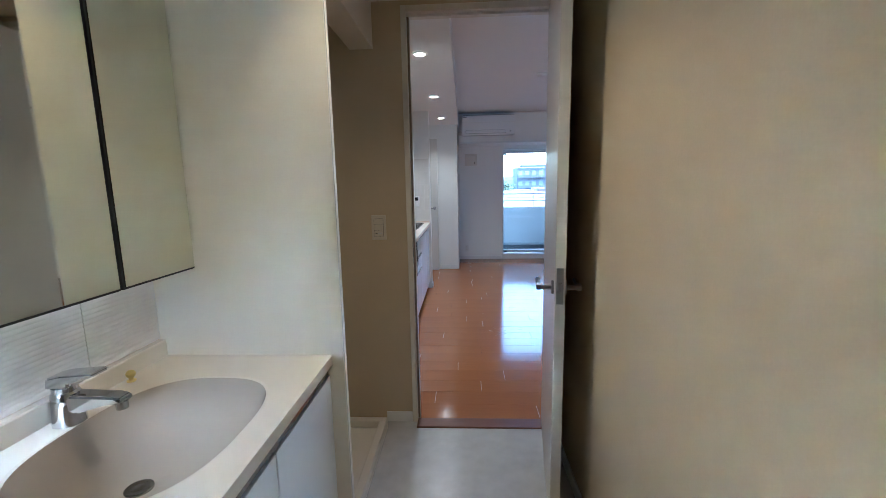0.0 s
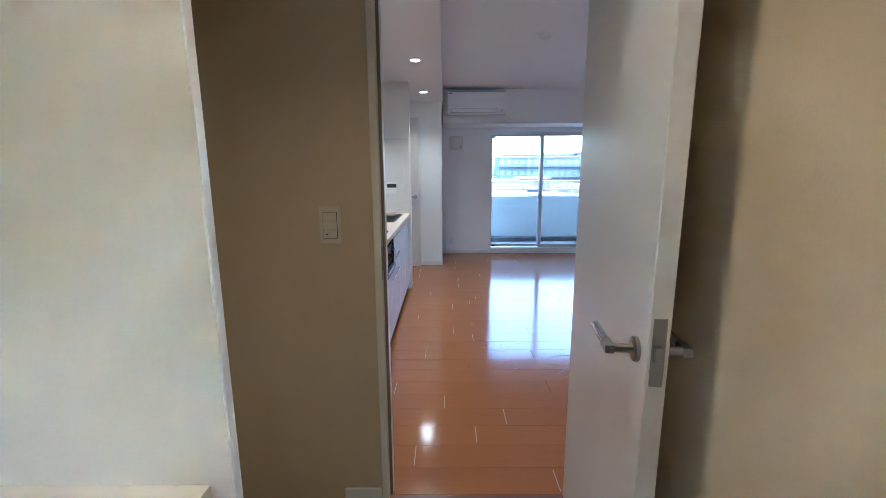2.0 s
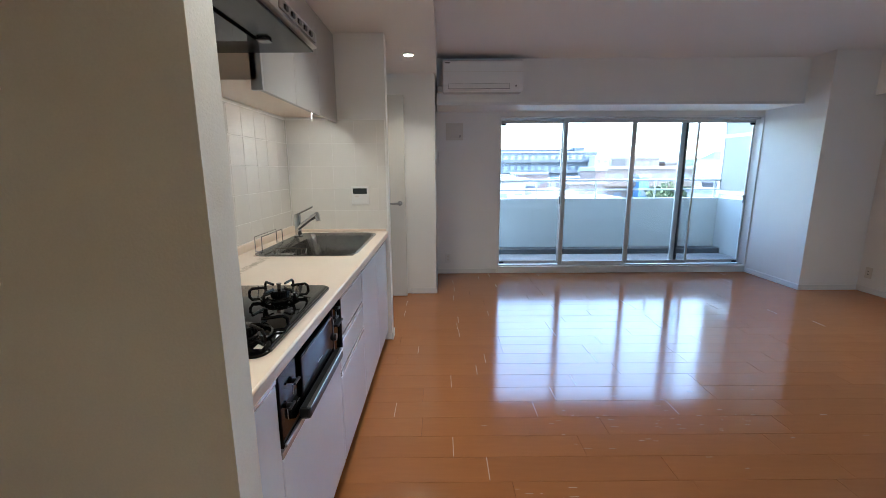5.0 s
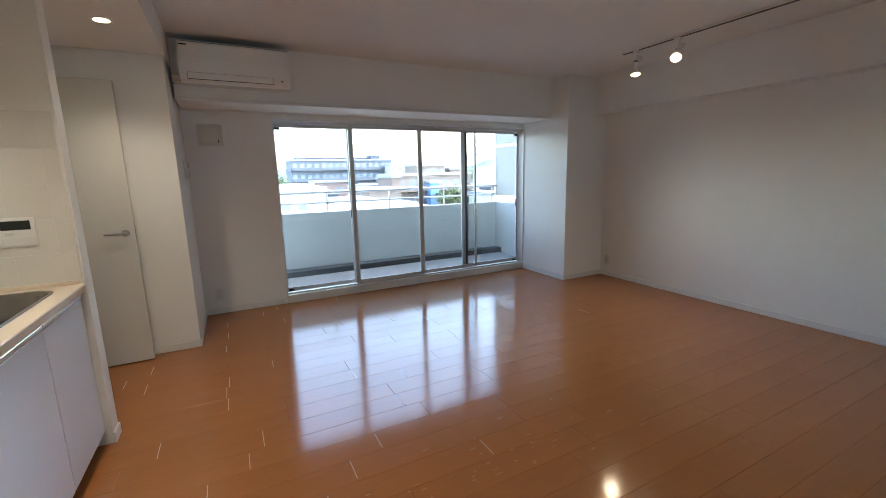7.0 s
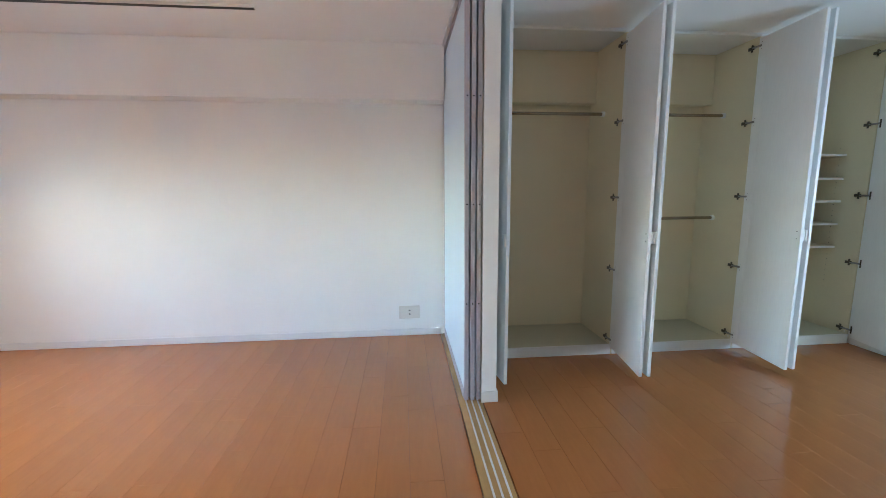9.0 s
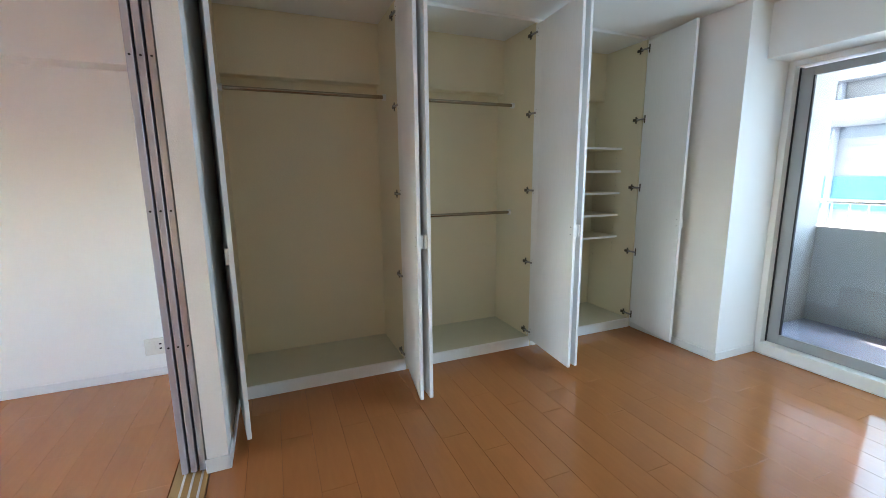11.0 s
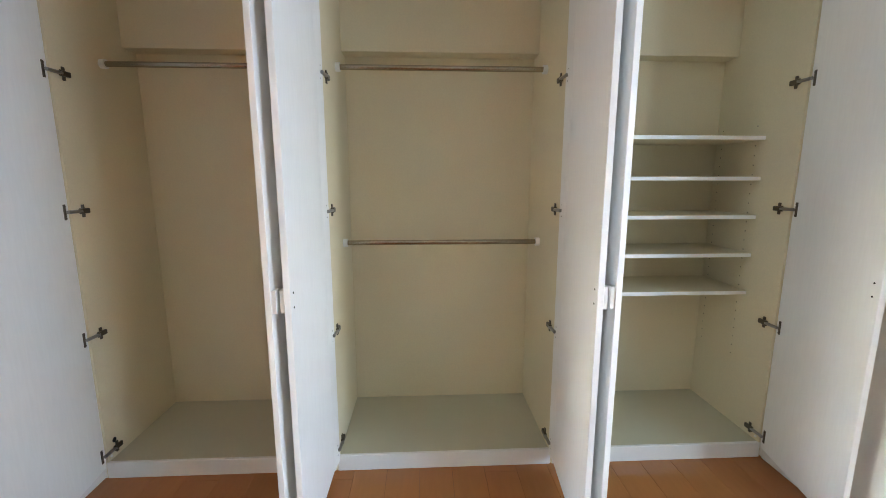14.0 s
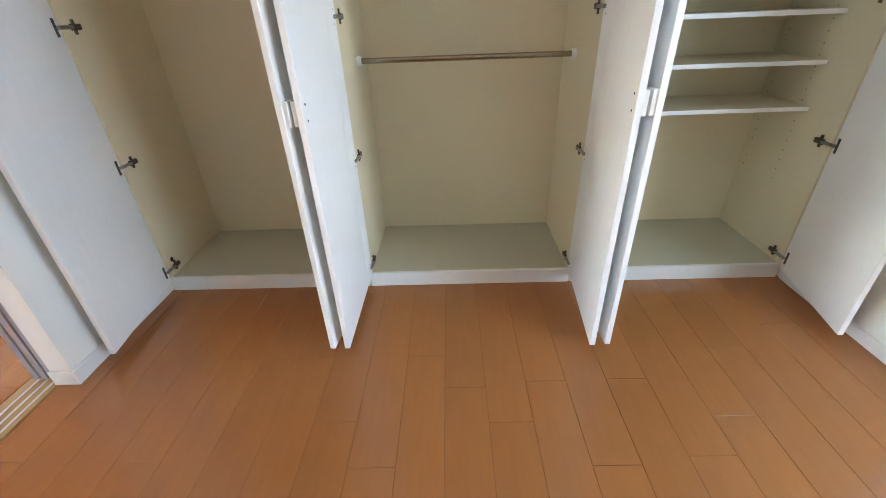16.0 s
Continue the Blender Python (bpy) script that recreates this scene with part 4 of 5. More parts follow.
ac = thing("air_conditioner", (0.55, 6.22, 2.06), "white wall-mounted air conditioner under the ceiling", "air conditioner")
bm = bmesh.new()
prism(bm, [(6.32, 2.06), (6.19, 2.058), (6.145, 2.075), (6.125, 2.115), (6.12, 2.20), (6.125, 2.335), (6.135, 2.348), (6.32, 2.348)], 0.150, 0.948, axis="X")
bmesh.ops.bevel(bm, geom=[e for e in bm.edges if abs(e.verts[0].co.x - e.verts[1].co.x) < 1e-5], offset=0.006, segments=2, affect="EDGES")
part("body", bm, ACWHITE, ac)
# dark grille added on top, standing in for the shadow above the unit
part("top_grille_shade", box(0.165, 0.935, 6.15, 6.31, 2.3485, 2.356, bevel=0.002), GASKET, ac, "dark grille added on top for the shade above the unit")
part("panel_seam", box(0.152, 0.946, 6.1195, 6.1215, 2.2385, 2.2405), PLASTIC2, ac)
part("louver_slot", box(0.20, 0.81, 6.116, 6.13, 2.078, 2.128, bevel=0.001), BLACK, ac, "dark louver slot")
part("louver", box(0.202, 0.808, 6.110, 6.124, 2.0798, 2.1262, bevel=0.003), ACWHITE, ac, "white louver flap")
part("sensor", lathe(bmesh.new(), [(0.007, -0.002), (0.007, 0.004), (0.004, 0.006)], (0.875, 6.118, 2.105), "Y", 16), BLACK, ac, "dark sensor dot")
part("mark", box(0.165, 0.215, 6.118, 6.1235, 2.318, 2.326), BLACK, ac)
part("pipe_cover", box(0.086, 0.15, 6.24, 6.318, 2.07, 2.13, bevel=0.008), PLASTIC2, ac, "cream pipe cover")

vg = thing("wall_vent", (0.285, 6.85, 1.73), "square cream wall ventilation cover", "vent")
part("plate", box(0.183, 0.388, 6.838, 6.85, 1.63, 1.827, bevel=0.006, seg=2), PLASTIC2, vg)
part("cover", box(0.205, 0.366, 6.826, 6.839, 1.652, 1.805, bevel=0.008, seg=2), PLASTIC2, vg)
part("knob", box(0.345, 0.355, 6.822, 6.827, 1.66, 1.685), BLACK, vg)
ic = thing("wall_control", (0.066, 6.62, 1.41), "slim white wall control beside the window", "control panel")
part("case", box(0.066, 0.098, 6.50, 6.62, 1.335, 1.49, bevel=0.006, seg=2), PLASTIC, ic)
part("display", box(0.098, 0.0992, 6.52, 6.60, 1.425, 1.465), SCREEN, ic)
part("hook", box(0.098, 0.104, 6.53, 6.59, 1.35, 1.395, bevel=0.002), PLASTIC2, ic)


def outlet_n(x, z):
    o = thing("wall_outlet", (x, 6.85, z), "white wall socket plate near the floor", "outlet", "wall sockets")
    part("plate", box(x - 0.035, x + 0.035, 6.842, 6.85, z - 0.06, z + 0.06, bevel=0.003), PLASTIC, o)
    for dz in (-0.02, 0.02):
        part("socket", box(x - 0.012, x + 0.012, 6.840, 6.8425, z + dz - 0.01, z + dz + 0.01), PLASTIC2, o)


def outlet_e(y, z, w):
    o = thing("wall_outlet", (XE, y, z), "white wall socket plate on the papered wall", "outlet", "wall sockets")
    part("plate", box(XE - 0.008, XE, y - w / 2, y + w / 2, z - 0.058, z + 0.058, bevel=0.003), PLASTIC2, o)
    for dy in ((-w * 0.27, w * 0.27) if w > 0.1 else ()):
        part("blank", box(XE - 0.009, XE - 0.0075, y + dy - 0.02, y + dy + 0.02, z - 0.036, z + 0.036, bevel=0.001), PLASTIC2, o)
    for dy in (0,):
        part("insert", box(XE - 0.0095, XE - 0.0075, y + dy - 0.018, y + dy + 0.018, z - 0.035, z + 0.035, bevel=0.001), PLASTIC2, o)
        for dz in (-0.016, 0.016):
            part("slot", box(XE - 0.0102, XE - 0.0093, y + dy - 0.007, y + dy + 0.007, z + dz - 0.005, z + dz + 0.005), BLACK, o)


outlet_n(0.204, 0.20)
outlet_e(5.94, 0.21, 0.07)
outlet_e(2.205, 0.212, 0.185)

sd = thing("smoke_detector", (0.955, 4.06, CEIL), "round white smoke detector on the ceiling", "smoke detector")
part("base", lathe(bmesh.new(), [(0.055, 0), (0.055, -0.012), (0.05, -0.015)], (0.955, 4.06, CEIL)), PLASTIC, sd, smooth=True)
part("dome", lathe(bmesh.new(), [(0.042, -0.015), (0.04, -0.03), (0.028, -0.038), (0.01, -0.04)], (0.955, 4.06, CEIL)), PLASTIC, sd, smooth=True)

tr = thing("lighting_track", (3.83, 4.17, CEIL), "slim dark-edged ceiling track with two lit spot lamps", "track light")
part("rail", box(3.812, 3.848, 3.128, 5.217, CEIL - 0.018, CEIL, bevel=0.002), PLASTIC2, tr, "pale track rail")
part("groove", box(3.815, 3.845, 3.131, 5.214, CEIL - 0.0195, CEIL - 0.0175), BLACK, tr, "dark groove")
for y, tilt, cone, watts in ((5.07, (-0.15, -0.15, -1.0), 112, 1.6), (4.675, (-0.75, -0.45, -0.75), 104, 1.0)):
    sp = thing("spot_lamp", (3.83, y, CEIL - 0.018), "cream track spot lamp with a glowing warm bulb", "spot lamp", "track spots")
    d = Vector(tilt).normalized()
    j = Vector((3.83, y, CEIL - 0.115))
    part("adapter", box(3.815, 3.845, y - 0.03, y + 0.03, CEIL - 0.045, CEIL - 0.018, bevel=0.003), PLASTIC, sp)
    part("stem", rod(bmesh.new(), (3.83, y, CEIL - 0.115), (3.83, y, CEIL - 0.04), 0.008), PLASTIC, sp, smooth=True)
    part("joint", lathe(bmesh.new(), [(0.014, -0.012), (0.016, 0.0), (0.014, 0.012)], j, "X", 16), BLACK, sp, "black knuckle joint", smooth=True)
    part("socket", rod(bmesh.new(), j + d * 0.005, j + d * 0.05, 0.019, 0.017), PLASTIC, sp, smooth=True)
    part("wire", pipe(bmesh.new(), [(3.83, y, CEIL - 0.06), (3.855, y - 0.05, CEIL - 0.075), (3.845, y - 0.045, CEIL - 0.10), tuple(j + d * 0.02)], 0.003, seg=6), PLASTIC2, sp, "thin loop of cable", smooth=True)
    part("reflector", rod(bmesh.new(), j + d * 0.05, j + d * 0.115, 0.018, 0.043, seg=28), PLASTIC, sp, "flared bulb neck", smooth=True)
    part("bulb_face", rod(bmesh.new(), j + d * 0.1155, j + d * 0.122, 0.041, 0.034, seg=28), SPOTGLOW, sp, "glowing bulb face", smooth=True)
    lamp = new("spot_light", bpy.data.lights.new("spot_light", "SPOT"))
    lamp.data.energy, lamp.data.color, lamp.data.shadow_soft_size = watts, (1.0, 0.80, 0.55), 0.04
    lamp.data.spot_size, lamp.data.spot_blend = radians(cone), 0.95
    lamp.matrix_world = look(j + d * 0.13, j + d)

# sliding partition, parked at the wall
for k in range(3):
    y0 = 1.797 + k * 0.036
    p = thing("sliding_panel", (3.96, y0, 0), "frosted pale blue sliding partition panel with mauve-grey stiles", "partition panel", "sliding partition panels")
    part("pane", box(3.395, 4.535, y0 + 0.006, y0 + 0.024, 0.07, CEIL - 0.06), PALEBLUE, p, "frosted pale blue sheet")
    part("stile", box(3.362, 3.396, y0, y0 + 0.026, 0.012, CEIL - 0.02, bevel=0.002), STILE, p)
    part("stile", box(4.534, 4.568, y0, y0 + 0.026, 0.012, CEIL - 0.02, bevel=0.002), STILE, p)
    part("top_rail", box(3.396, 4.534, y0 + 0.001, y0 + 0.029, CEIL - 0.06, CEIL - 0.02), STILE, p)
    part("bottom_rail", box(3.396, 4.534, y0 + 0.001, y0 + 0.029, 0.012, 0.07), STILE, p)
    for z in (0.62, 1.206, 1.803):
        part("screw", lathe(bmesh.new(), [(0.0045, -0.0015), (0.0045, 0.0005)], (3.3615, y0 + 0.013, z), "X", 10), BLACK, p)
ft = thing("floor_track", (2.64, 1.855, 0), "wooden floor strip with three bright sliding rails", "track")
part("board", box(0.71, XE - 0.011, 1.787, 1.927, -0.012, 0.002), TRACKWOOD, ft)
for k in range(3):
    part("rail", box(0.71, XE - 0.012, 1.807 + k * 0.036, 1.817 + k * 0.036, 0.002, 0.0045, bevel=0.0008), ALUWHITE, ft, "bright aluminium rail")
hdt = thing("ceiling_track", (2.64, 1.855, CEIL), "slim grey ceiling track of the sliding partition", "track")
part("channel", box(0.71, XE - 0.012, 1.79, 1.92, CEIL - 0.016, CEIL, bevel=0.001), ALUWHITE, hdt)

# ---- wardrobe ----
FX, BX = 3.98, 4.505
Y = [1.683, 0.637, -0.385, -1.433]


def leaf(parent, yh, tip, inner):
    """A wardrobe door from its hinge line to its tip; inner is +1 where its inside looks towards +y."""
    h, t = Vector((3.972, yh, 0)), Vector((tip[0], tip[1], 0))
    m = Matrix.Translation(h) @ Matrix.Rotation(math.atan2((t - h).y, (t - h).x), 4, "Z")
    n = (t - h).length
    put = lambda bm: (bmesh.ops.transform(bm, matrix=m, verts=bm.verts), bm)[1]
    # local x runs to the tip; the inside looks to local -y times inner
    s = -inner
    th = 0.021
    y0, y1 = sorted((0, -s * th))
    d = part("door", put(box(-0.0075, n, y0, y1, 0.055, 2.372, bevel=0.0015)), LEAFWHITE, parent, "white flush wardrobe door")
    o0, o1 = sorted((-s * th, -s * (th + 0.014)))
    part("pull", put(box(n - 0.045, n - 0.006, o0, o1, 0.944, 1.018, bevel=0.001)), PLASTIC, d, "white finger pull")
    for z in (0.957, 1.005):
        part("screw", put(lathe(bmesh.new(), [(0.0035, -0.001), (0.0035, 0.001)], (n - 0.028, s * 0.0005, z), "Y", 10)), BLACK, d)
    for z in (0.123, 0.678, 1.225, 1.777, 2.315):
        a0, a1 = sorted((0.0, s * 0.004))
        hb = put(box(0.012, 0.024, a0, a1, z - 0.032, z + 0.032, bevel=0.001))
        for dz in (-0.024, 0.024):
            c = m @ Vector((0.018, s * 0.004, z + dz))
            bmesh.ops.create_uvsphere(hb, u_segments=8, v_segments=5, radius=0.004, matrix=Matrix.Translation(c))
        g = part("hinge", hb, HINGE, d, "nickel cup hinge")
        c, e = m @ Vector((0.018, s * 0.012, z)), Vector((4.024, yh + (0.016 if inner > 0 else -0.016), z))
        part("hinge_arm", rod(bmesh.new(), c, e, 0.0075, seg=8), SATIN, g, "bright hinge arm", smooth=True)
        part("adjuster", rod(bmesh.new(), e - Vector((0.004, 0, 0.012)), e + Vector((-0.004, 0, 0.012)), 0.005, seg=8), HINGE, g)


def wardrobe(y1, y0, label):
    u = thing("wardrobe_unit", ((FX + BX) / 2, (y0 + y1) / 2, 0), label, "wardrobe", "built-in wardrobe units")
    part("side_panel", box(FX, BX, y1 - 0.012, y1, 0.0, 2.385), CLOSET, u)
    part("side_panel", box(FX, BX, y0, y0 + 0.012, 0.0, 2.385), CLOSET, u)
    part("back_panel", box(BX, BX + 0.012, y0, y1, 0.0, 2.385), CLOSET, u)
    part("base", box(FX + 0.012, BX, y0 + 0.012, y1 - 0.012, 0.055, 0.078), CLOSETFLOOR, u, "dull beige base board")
    part("plinth", box(FX - 0.004, FX + 0.012, y0 + 0.004, y1 - 0.004, 0.0, 0.0785, bevel=0.002), TRIM, u, "white plinth")
    part("top_strip", box(FX - 0.002, BX, y0, y1, 2.386, CEIL - 0.004), TRIM, u, "white top strip")
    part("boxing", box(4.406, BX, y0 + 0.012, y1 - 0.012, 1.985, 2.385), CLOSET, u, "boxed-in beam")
    # hinge plates on the side panels
    for yy, s in ((y1 - 0.012, -1), (y0 + 0.012, 1)):
        for z in (0.123, 0.678, 1.225, 1.777, 2.315):
            a, b = sorted((yy, yy + s * 0.013))
            hp = box(4.015, 4.065, a, b, z - 0.011, z + 0.011, bevel=0.003)
            B(hp, 4.03, 4.045, min(yy, yy + s * 0.006), max(yy, yy + s * 0.006), z - 0.027, z + 0.027, bevel=0.002)
            part("hinge_plate", hp, HINGE, u, "nickel mounting plate")
        part("bumper", lathe(bmesh.new(), [(0.006, -0.004), (0.006, 0.004)], (4.0, yy, 0.098), "Y", 10), PLASTIC, u)
    return u


def rail(u, y1, y0, x, z):
    part("hanging_rail", rod(bmesh.new(), (x, y1 - 0.025, z), (x, y0 + 0.025, z), 0.0125), RAILSTEEL, u, "steel hanging rail", smooth=True)
    for a, b in ((y1 - 0.034, y1 - 0.012), (y0 + 0.012, y0 + 0.034)):
        part("rail_bracket", rod(bmesh.new(), (x, a, z), (x, b, z), 0.021), PLASTIC, u, "white rail socket", smooth=True)


u1 = wardrobe(Y[0], Y[1] + 0.0015, "white open wardrobe unit with a single high hanging rail")
u2 = wardrobe(Y[1] - 0.0015, Y[2] + 0.0015, "white open wardrobe unit with two hanging rails")
u3 = wardrobe(Y[2] - 0.0015, Y[3], "white open wardrobe unit with five adjustable shelves")
rail(u1, Y[0], Y[1], 4.257, 1.872)
rail(u2, Y[1], Y[2], 4.257, 1.872)
rail(u2, Y[1], Y[2], 4.283, 1.042)
for z in (1.564, 1.371, 1.183, 0.992, 0.798):
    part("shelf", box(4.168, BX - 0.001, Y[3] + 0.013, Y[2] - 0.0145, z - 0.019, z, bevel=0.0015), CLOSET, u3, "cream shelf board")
    part("shelf_edge", box(4.1665, 4.1682, Y[3] + 0.014, Y[2] - 0.0155, z - 0.0185, z - 0.0005), LEAFWHITE, u3, "white edge band")
for xx in (4.225, 4.46):
    for k in range(26):
        z = 0.44 + k * 0.047
        if z < 1.75:
            part("peg_hole", lathe(bmesh.new(), [(0.0028, -0.0004), (0.0028, 0.0006)], (xx, Y[3] + 0.012, z), "Y", 8), BLACK, u3)
part("cable_hole", lathe(bmesh.new(), [(0.012, -0.001), (0.012, 0.001)], (4.03, Y[0] - 0.012, 0.16), "Y", 16), BLACK, u1, "dark cable grommet")
leaf(u1, Y[0] - 0.004, (3.455, 1.605), -1)
leaf(u1, Y[1] + 0.006, (3.462, 0.715), 1)
leaf(u2, Y[1] - 0.006, (3.460, 0.634), -1)
leaf(u2, Y[2] + 0.006, (3.455, -0.330), 1)
leaf(u3, Y[2] - 0.006, (3.458, -0.412), -1)
leaf(u3, Y[3] + 0.004, (3.487, -1.320), 1)
setting("wall_wardrobe_end", box(FX, XE, 1.688, 1.79, 0, CEIL - 0.003), WALL, "wall end beside the wardrobe", "wall")

# ---- bedroom window ----
ws = thing("window_south", (2.25, -1.95, 0), "tall bedroom balcony window with aluminium frames", "window")
tagged(ws, kind="structure")
bm = box(3.165, 3.208, -2.0, -1.872, 0, 2.068, bevel=0.002)
B(bm, 1.332, 1.375, -2.0, -1.872, 0, 2.068, bevel=0.002)
B(bm, 1.375, 3.165, -2.0, -1.872, 2.03, 2.068, bevel=0.002)
part("window_frame", bm, TRIM, ws, "white inner window lining")
part("window_sill", box(1.375, 3.165, -1.99, -1.868, 0, 0.09, bevel=0.003), TRIM, ws, "white raised window sill")
for x0, x1, y0 in ((2.24, 3.155, -1.955), (1.385, 2.30, -1.985)):
    s = part("sash", box(x0, x0 + 0.06, y0, y0 + 0.026, 0.092, 2.02, bevel=0.002), SASHDARK, ws, "aluminium sash frame in a shade-darkened grey")
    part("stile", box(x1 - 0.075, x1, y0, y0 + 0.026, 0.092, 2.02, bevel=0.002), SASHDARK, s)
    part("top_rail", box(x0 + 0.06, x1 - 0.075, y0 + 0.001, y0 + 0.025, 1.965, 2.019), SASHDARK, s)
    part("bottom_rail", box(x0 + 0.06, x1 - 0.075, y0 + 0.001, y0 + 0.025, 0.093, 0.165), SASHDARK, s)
    part("gasket", box(x1 - 0.08, x1 - 0.074, y0 + 0.004, y0 + 0.027, 0.165, 1.965), GASKET, s, "black sealing strip")
    p = part("pane", box(x0 + 0.056, x1 - 0.07, y0 + 0.011, y0 + 0.015, 0.16, 1.97), GLASS, s, "clear window glass")
    p.visible_shadow = False
part("frame_gap", box(3.157, 3.1648, -1.965, -1.925, 0.092, 2.028), GASKET, ws, "dark gap beside the sash")
# added area lamp in the unseen half of the bedroom window, replacing sky light
sl = new("sky_fill_lamp", bpy.data.lights.new("sky_fill_lamp", "AREA"))
sl.data.shape, sl.data.size, sl.data.size_y = "RECTANGLE", 1.15, 1.8
sl.data.energy, sl.data.color = 0.8, (0.44, 0.70, 1.0)
sl.matrix_world = look((1.97, -1.90, 1.07), (1.97, 0.0, 0.95))

# ---- north balcony ----
setting("balcony_floor_north", box(-0.6, 4.6, 7.0, 8.20, -0.15, -0.005), BALCONY, "grey balcony floor sheet", "floor")
setting("balcony_step_north", box(-0.6, 4.55, 8.02, 8.197, -0.005, 0.075, bevel=0.004), DARKBASE, "dark grey base strip of the parapet", "kerb")
setting("balcony_parapet_north", box(-0.6, 4.6, 8.20, 8.36, -0.6, 0.835, bevel=0.004), CONCRETE, "pale painted balcony parapet", "parapet")
setting("balcony_side_north", box(4.42, 4.6, 7.05, 8.197, -0.15, 0.835, bevel=0.004), CONCRETE, "pale painted balcony side wall", "parapet")
setting("balcony_end_north", box(-0.75, -0.6, 7.0, 8.36, -0.6, 2.6), CONCRETE, "painted wall at the balcony end", "wall")
rl = thing("balcony_railing", (2.0, 8.28, 0.835), "double grey metal rail on top of the parapet", "railing")
for z, r in ((1.11, 0.02), (0.965, 0.013)):
    part("rail", rod(bmesh.new(), (-0.6, 8.28, z), (4.6, 8.28, z), r), ALU, rl, smooth=True)
for k in range(6):
    x = -0.25 + 0.93 * k
    part("post", rod(bmesh.new(), (x, 8.28, 0.83), (x, 8.28, 1.11), 0.013, seg=12), ALU, rl, smooth=True)
bp = thing("balcony_partition", (4.50, 7.8, 0.85), "off-white balcony partition board in a metal frame", "partition")
part("board", box(4.49, 4.505, 7.25, 8.28, 0.95, 2.40), FIBRE, bp)
for a in ((7.20, 7.25, 0.836, 2.448), (8.28, 8.33, 0.836, 2.448), (7.25, 8.28, 0.90, 0.95), (7.25, 8.28, 1.74, 1.78), (7.25, 8.28, 2.40, 2.448)):
    part("frame_bar", box(4.48, 4.515, *a), ALU, bp)
dc = thing("balcony_drain_cover", (1.15, 7.35, 0), "pale flat tray on the balcony floor", "cover")
part("tray", box(0.90, 1.45, 7.10, 7.45, -0.005, 0.012, bevel=0.004), FIBRE, dc)

# ---- south balcony ----
setting("balcony_floor_south", box(0.4, 3.5, -3.10, -2.03, -0.15, -0.01), ROOFD, "grey balcony floor sheet", "floor")
setting("balcony_parapet_south", box(0.4, 5.6, -3.25, -3.10, -0.6, 0.86, bevel=0.004), CONCRETE, "pale painted balcony parapet", "parapet")
setting("balcony_side_south", box(3.50, 3.65, -3.099, -2.03, -0.15, 2.7), FIBRE, "pale tiled wall beside the bedroom balcony", "wall")
setting("balcony_end_south", box(0.25, 0.4, -3.25, -2.03, -0.6, 2.7), CONCRETE, "painted wall at the balcony end", "wall")
# slab out of view, added to dim the parapet and balcony floor
setting("balcony_slab_south", box(0.25, 5.6, -3.3, -2.03, 2.45, 2.6), CONCRETE, "unseen slab added to shade the bedroom balcony", "slab")
rs = thing("bar_railing", (2.0, -3.18, 0.86), "metal railing of upright bars on the parapet", "railing")
part("rail", rod(bmesh.new(), (0.4, -3.18, 1.08), (5.6, -3.18, 1.08), 0.018), ALU, rs, smooth=True)
for k in range(40):
    part("bar", rod(bmesh.new(), (0.45 + 0.125 * k, -3.18, 0.86), (0.45 + 0.125 * k, -3.18, 1.08), 0.007, seg=8), ALU, rs)

# ---- the town ----
setting("ground", box(-2500, 2500, -2500, 2500, -12.3, -12.0), GROUND, "distant town ground seen from above", "ground")


def building(name, label, x, y, w, d, h, material, roof, rows, cols, wz=1.3, face=-1, ww=None, z0=-12.0, balcony=False):
    """A flat-roofed block; its windows look to -y (face -1) or +y."""
    b = thing(name, (x, y, z0), label, "building", "town buildings")
    part("wall", box(x - w / 2, x + w / 2, y - d / 2, y + d / 2, z0, z0 + h), material, b)
    rf = box(x - w / 2 - 0.2, x + w / 2 + 0.2, y - d / 2 - 0.2, y + d / 2 + 0.2, z0 + h, z0 + h + 0.5)
    part("roof", rf, roof, b)
    yf = y + face * d / 2
    ww = ww or w / cols * 0.55
    me = None
    for r in range(rows):
        zc = z0 + h * (r + 0.55) / rows
        for c in range(cols):
            xc = x - w / 2 + w * (c + 0.5) / cols
            if me is None:
                me = mesh_of("window", box(-ww / 2, ww / 2, -0.05, 0.05, -wz / 2, wz / 2), PANEFAR)
            o = new("window", me)
            o.parent, o.location = b, Vector((xc, yf, zc)) - ORIGIN[b.name]
        if balcony:
            part("balcony", box(x - w / 2 + 0.3, x + w / 2 - 0.3, *sorted((yf, yf + face * 1.2)), z0 + h * (r + 0.1) / rows, z0 + h * (r + 0.1) / rows + 1.0), material, b)
    return b


def az(a, y):
    """x of a bearing a (degrees right of north) at y."""
    return 0.2 + math.tan(radians(a)) * (y - 2.1)


building("office_building", "long blue-grey slab with rows of windows and ledges", az(13.5, 160), 160, 36.5, 14, 18.8, B_GREY, ROOFD, 5, 15, 1.5, balcony=True)
building("rooftop_block", "grey set-back upper floor on the long slab", az(12.6, 163), 163, 27, 8, 20.0, B_GREY, ROOFD, 6, 14, 1.0)
building("rooftop_block", "grey lift house on the long slab roof", az(17.9, 160), 160, 3.6, 6, 20.6, B_GREY, ROOFD, 1, 1, 1.0)
building("tower_block", "pale far tower block", az(20.5, 150), 150, 4.8, 8, 17.0, B_WHITE, ROOFS, 5, 2, 1.2)
building("apartment_block", "tan stepped apartment block with balconies", az(24.8, 80), 80, 16.5, 9, 13.1, B_TAN, ROOFS, 4, 7, 1.3, balcony=True)
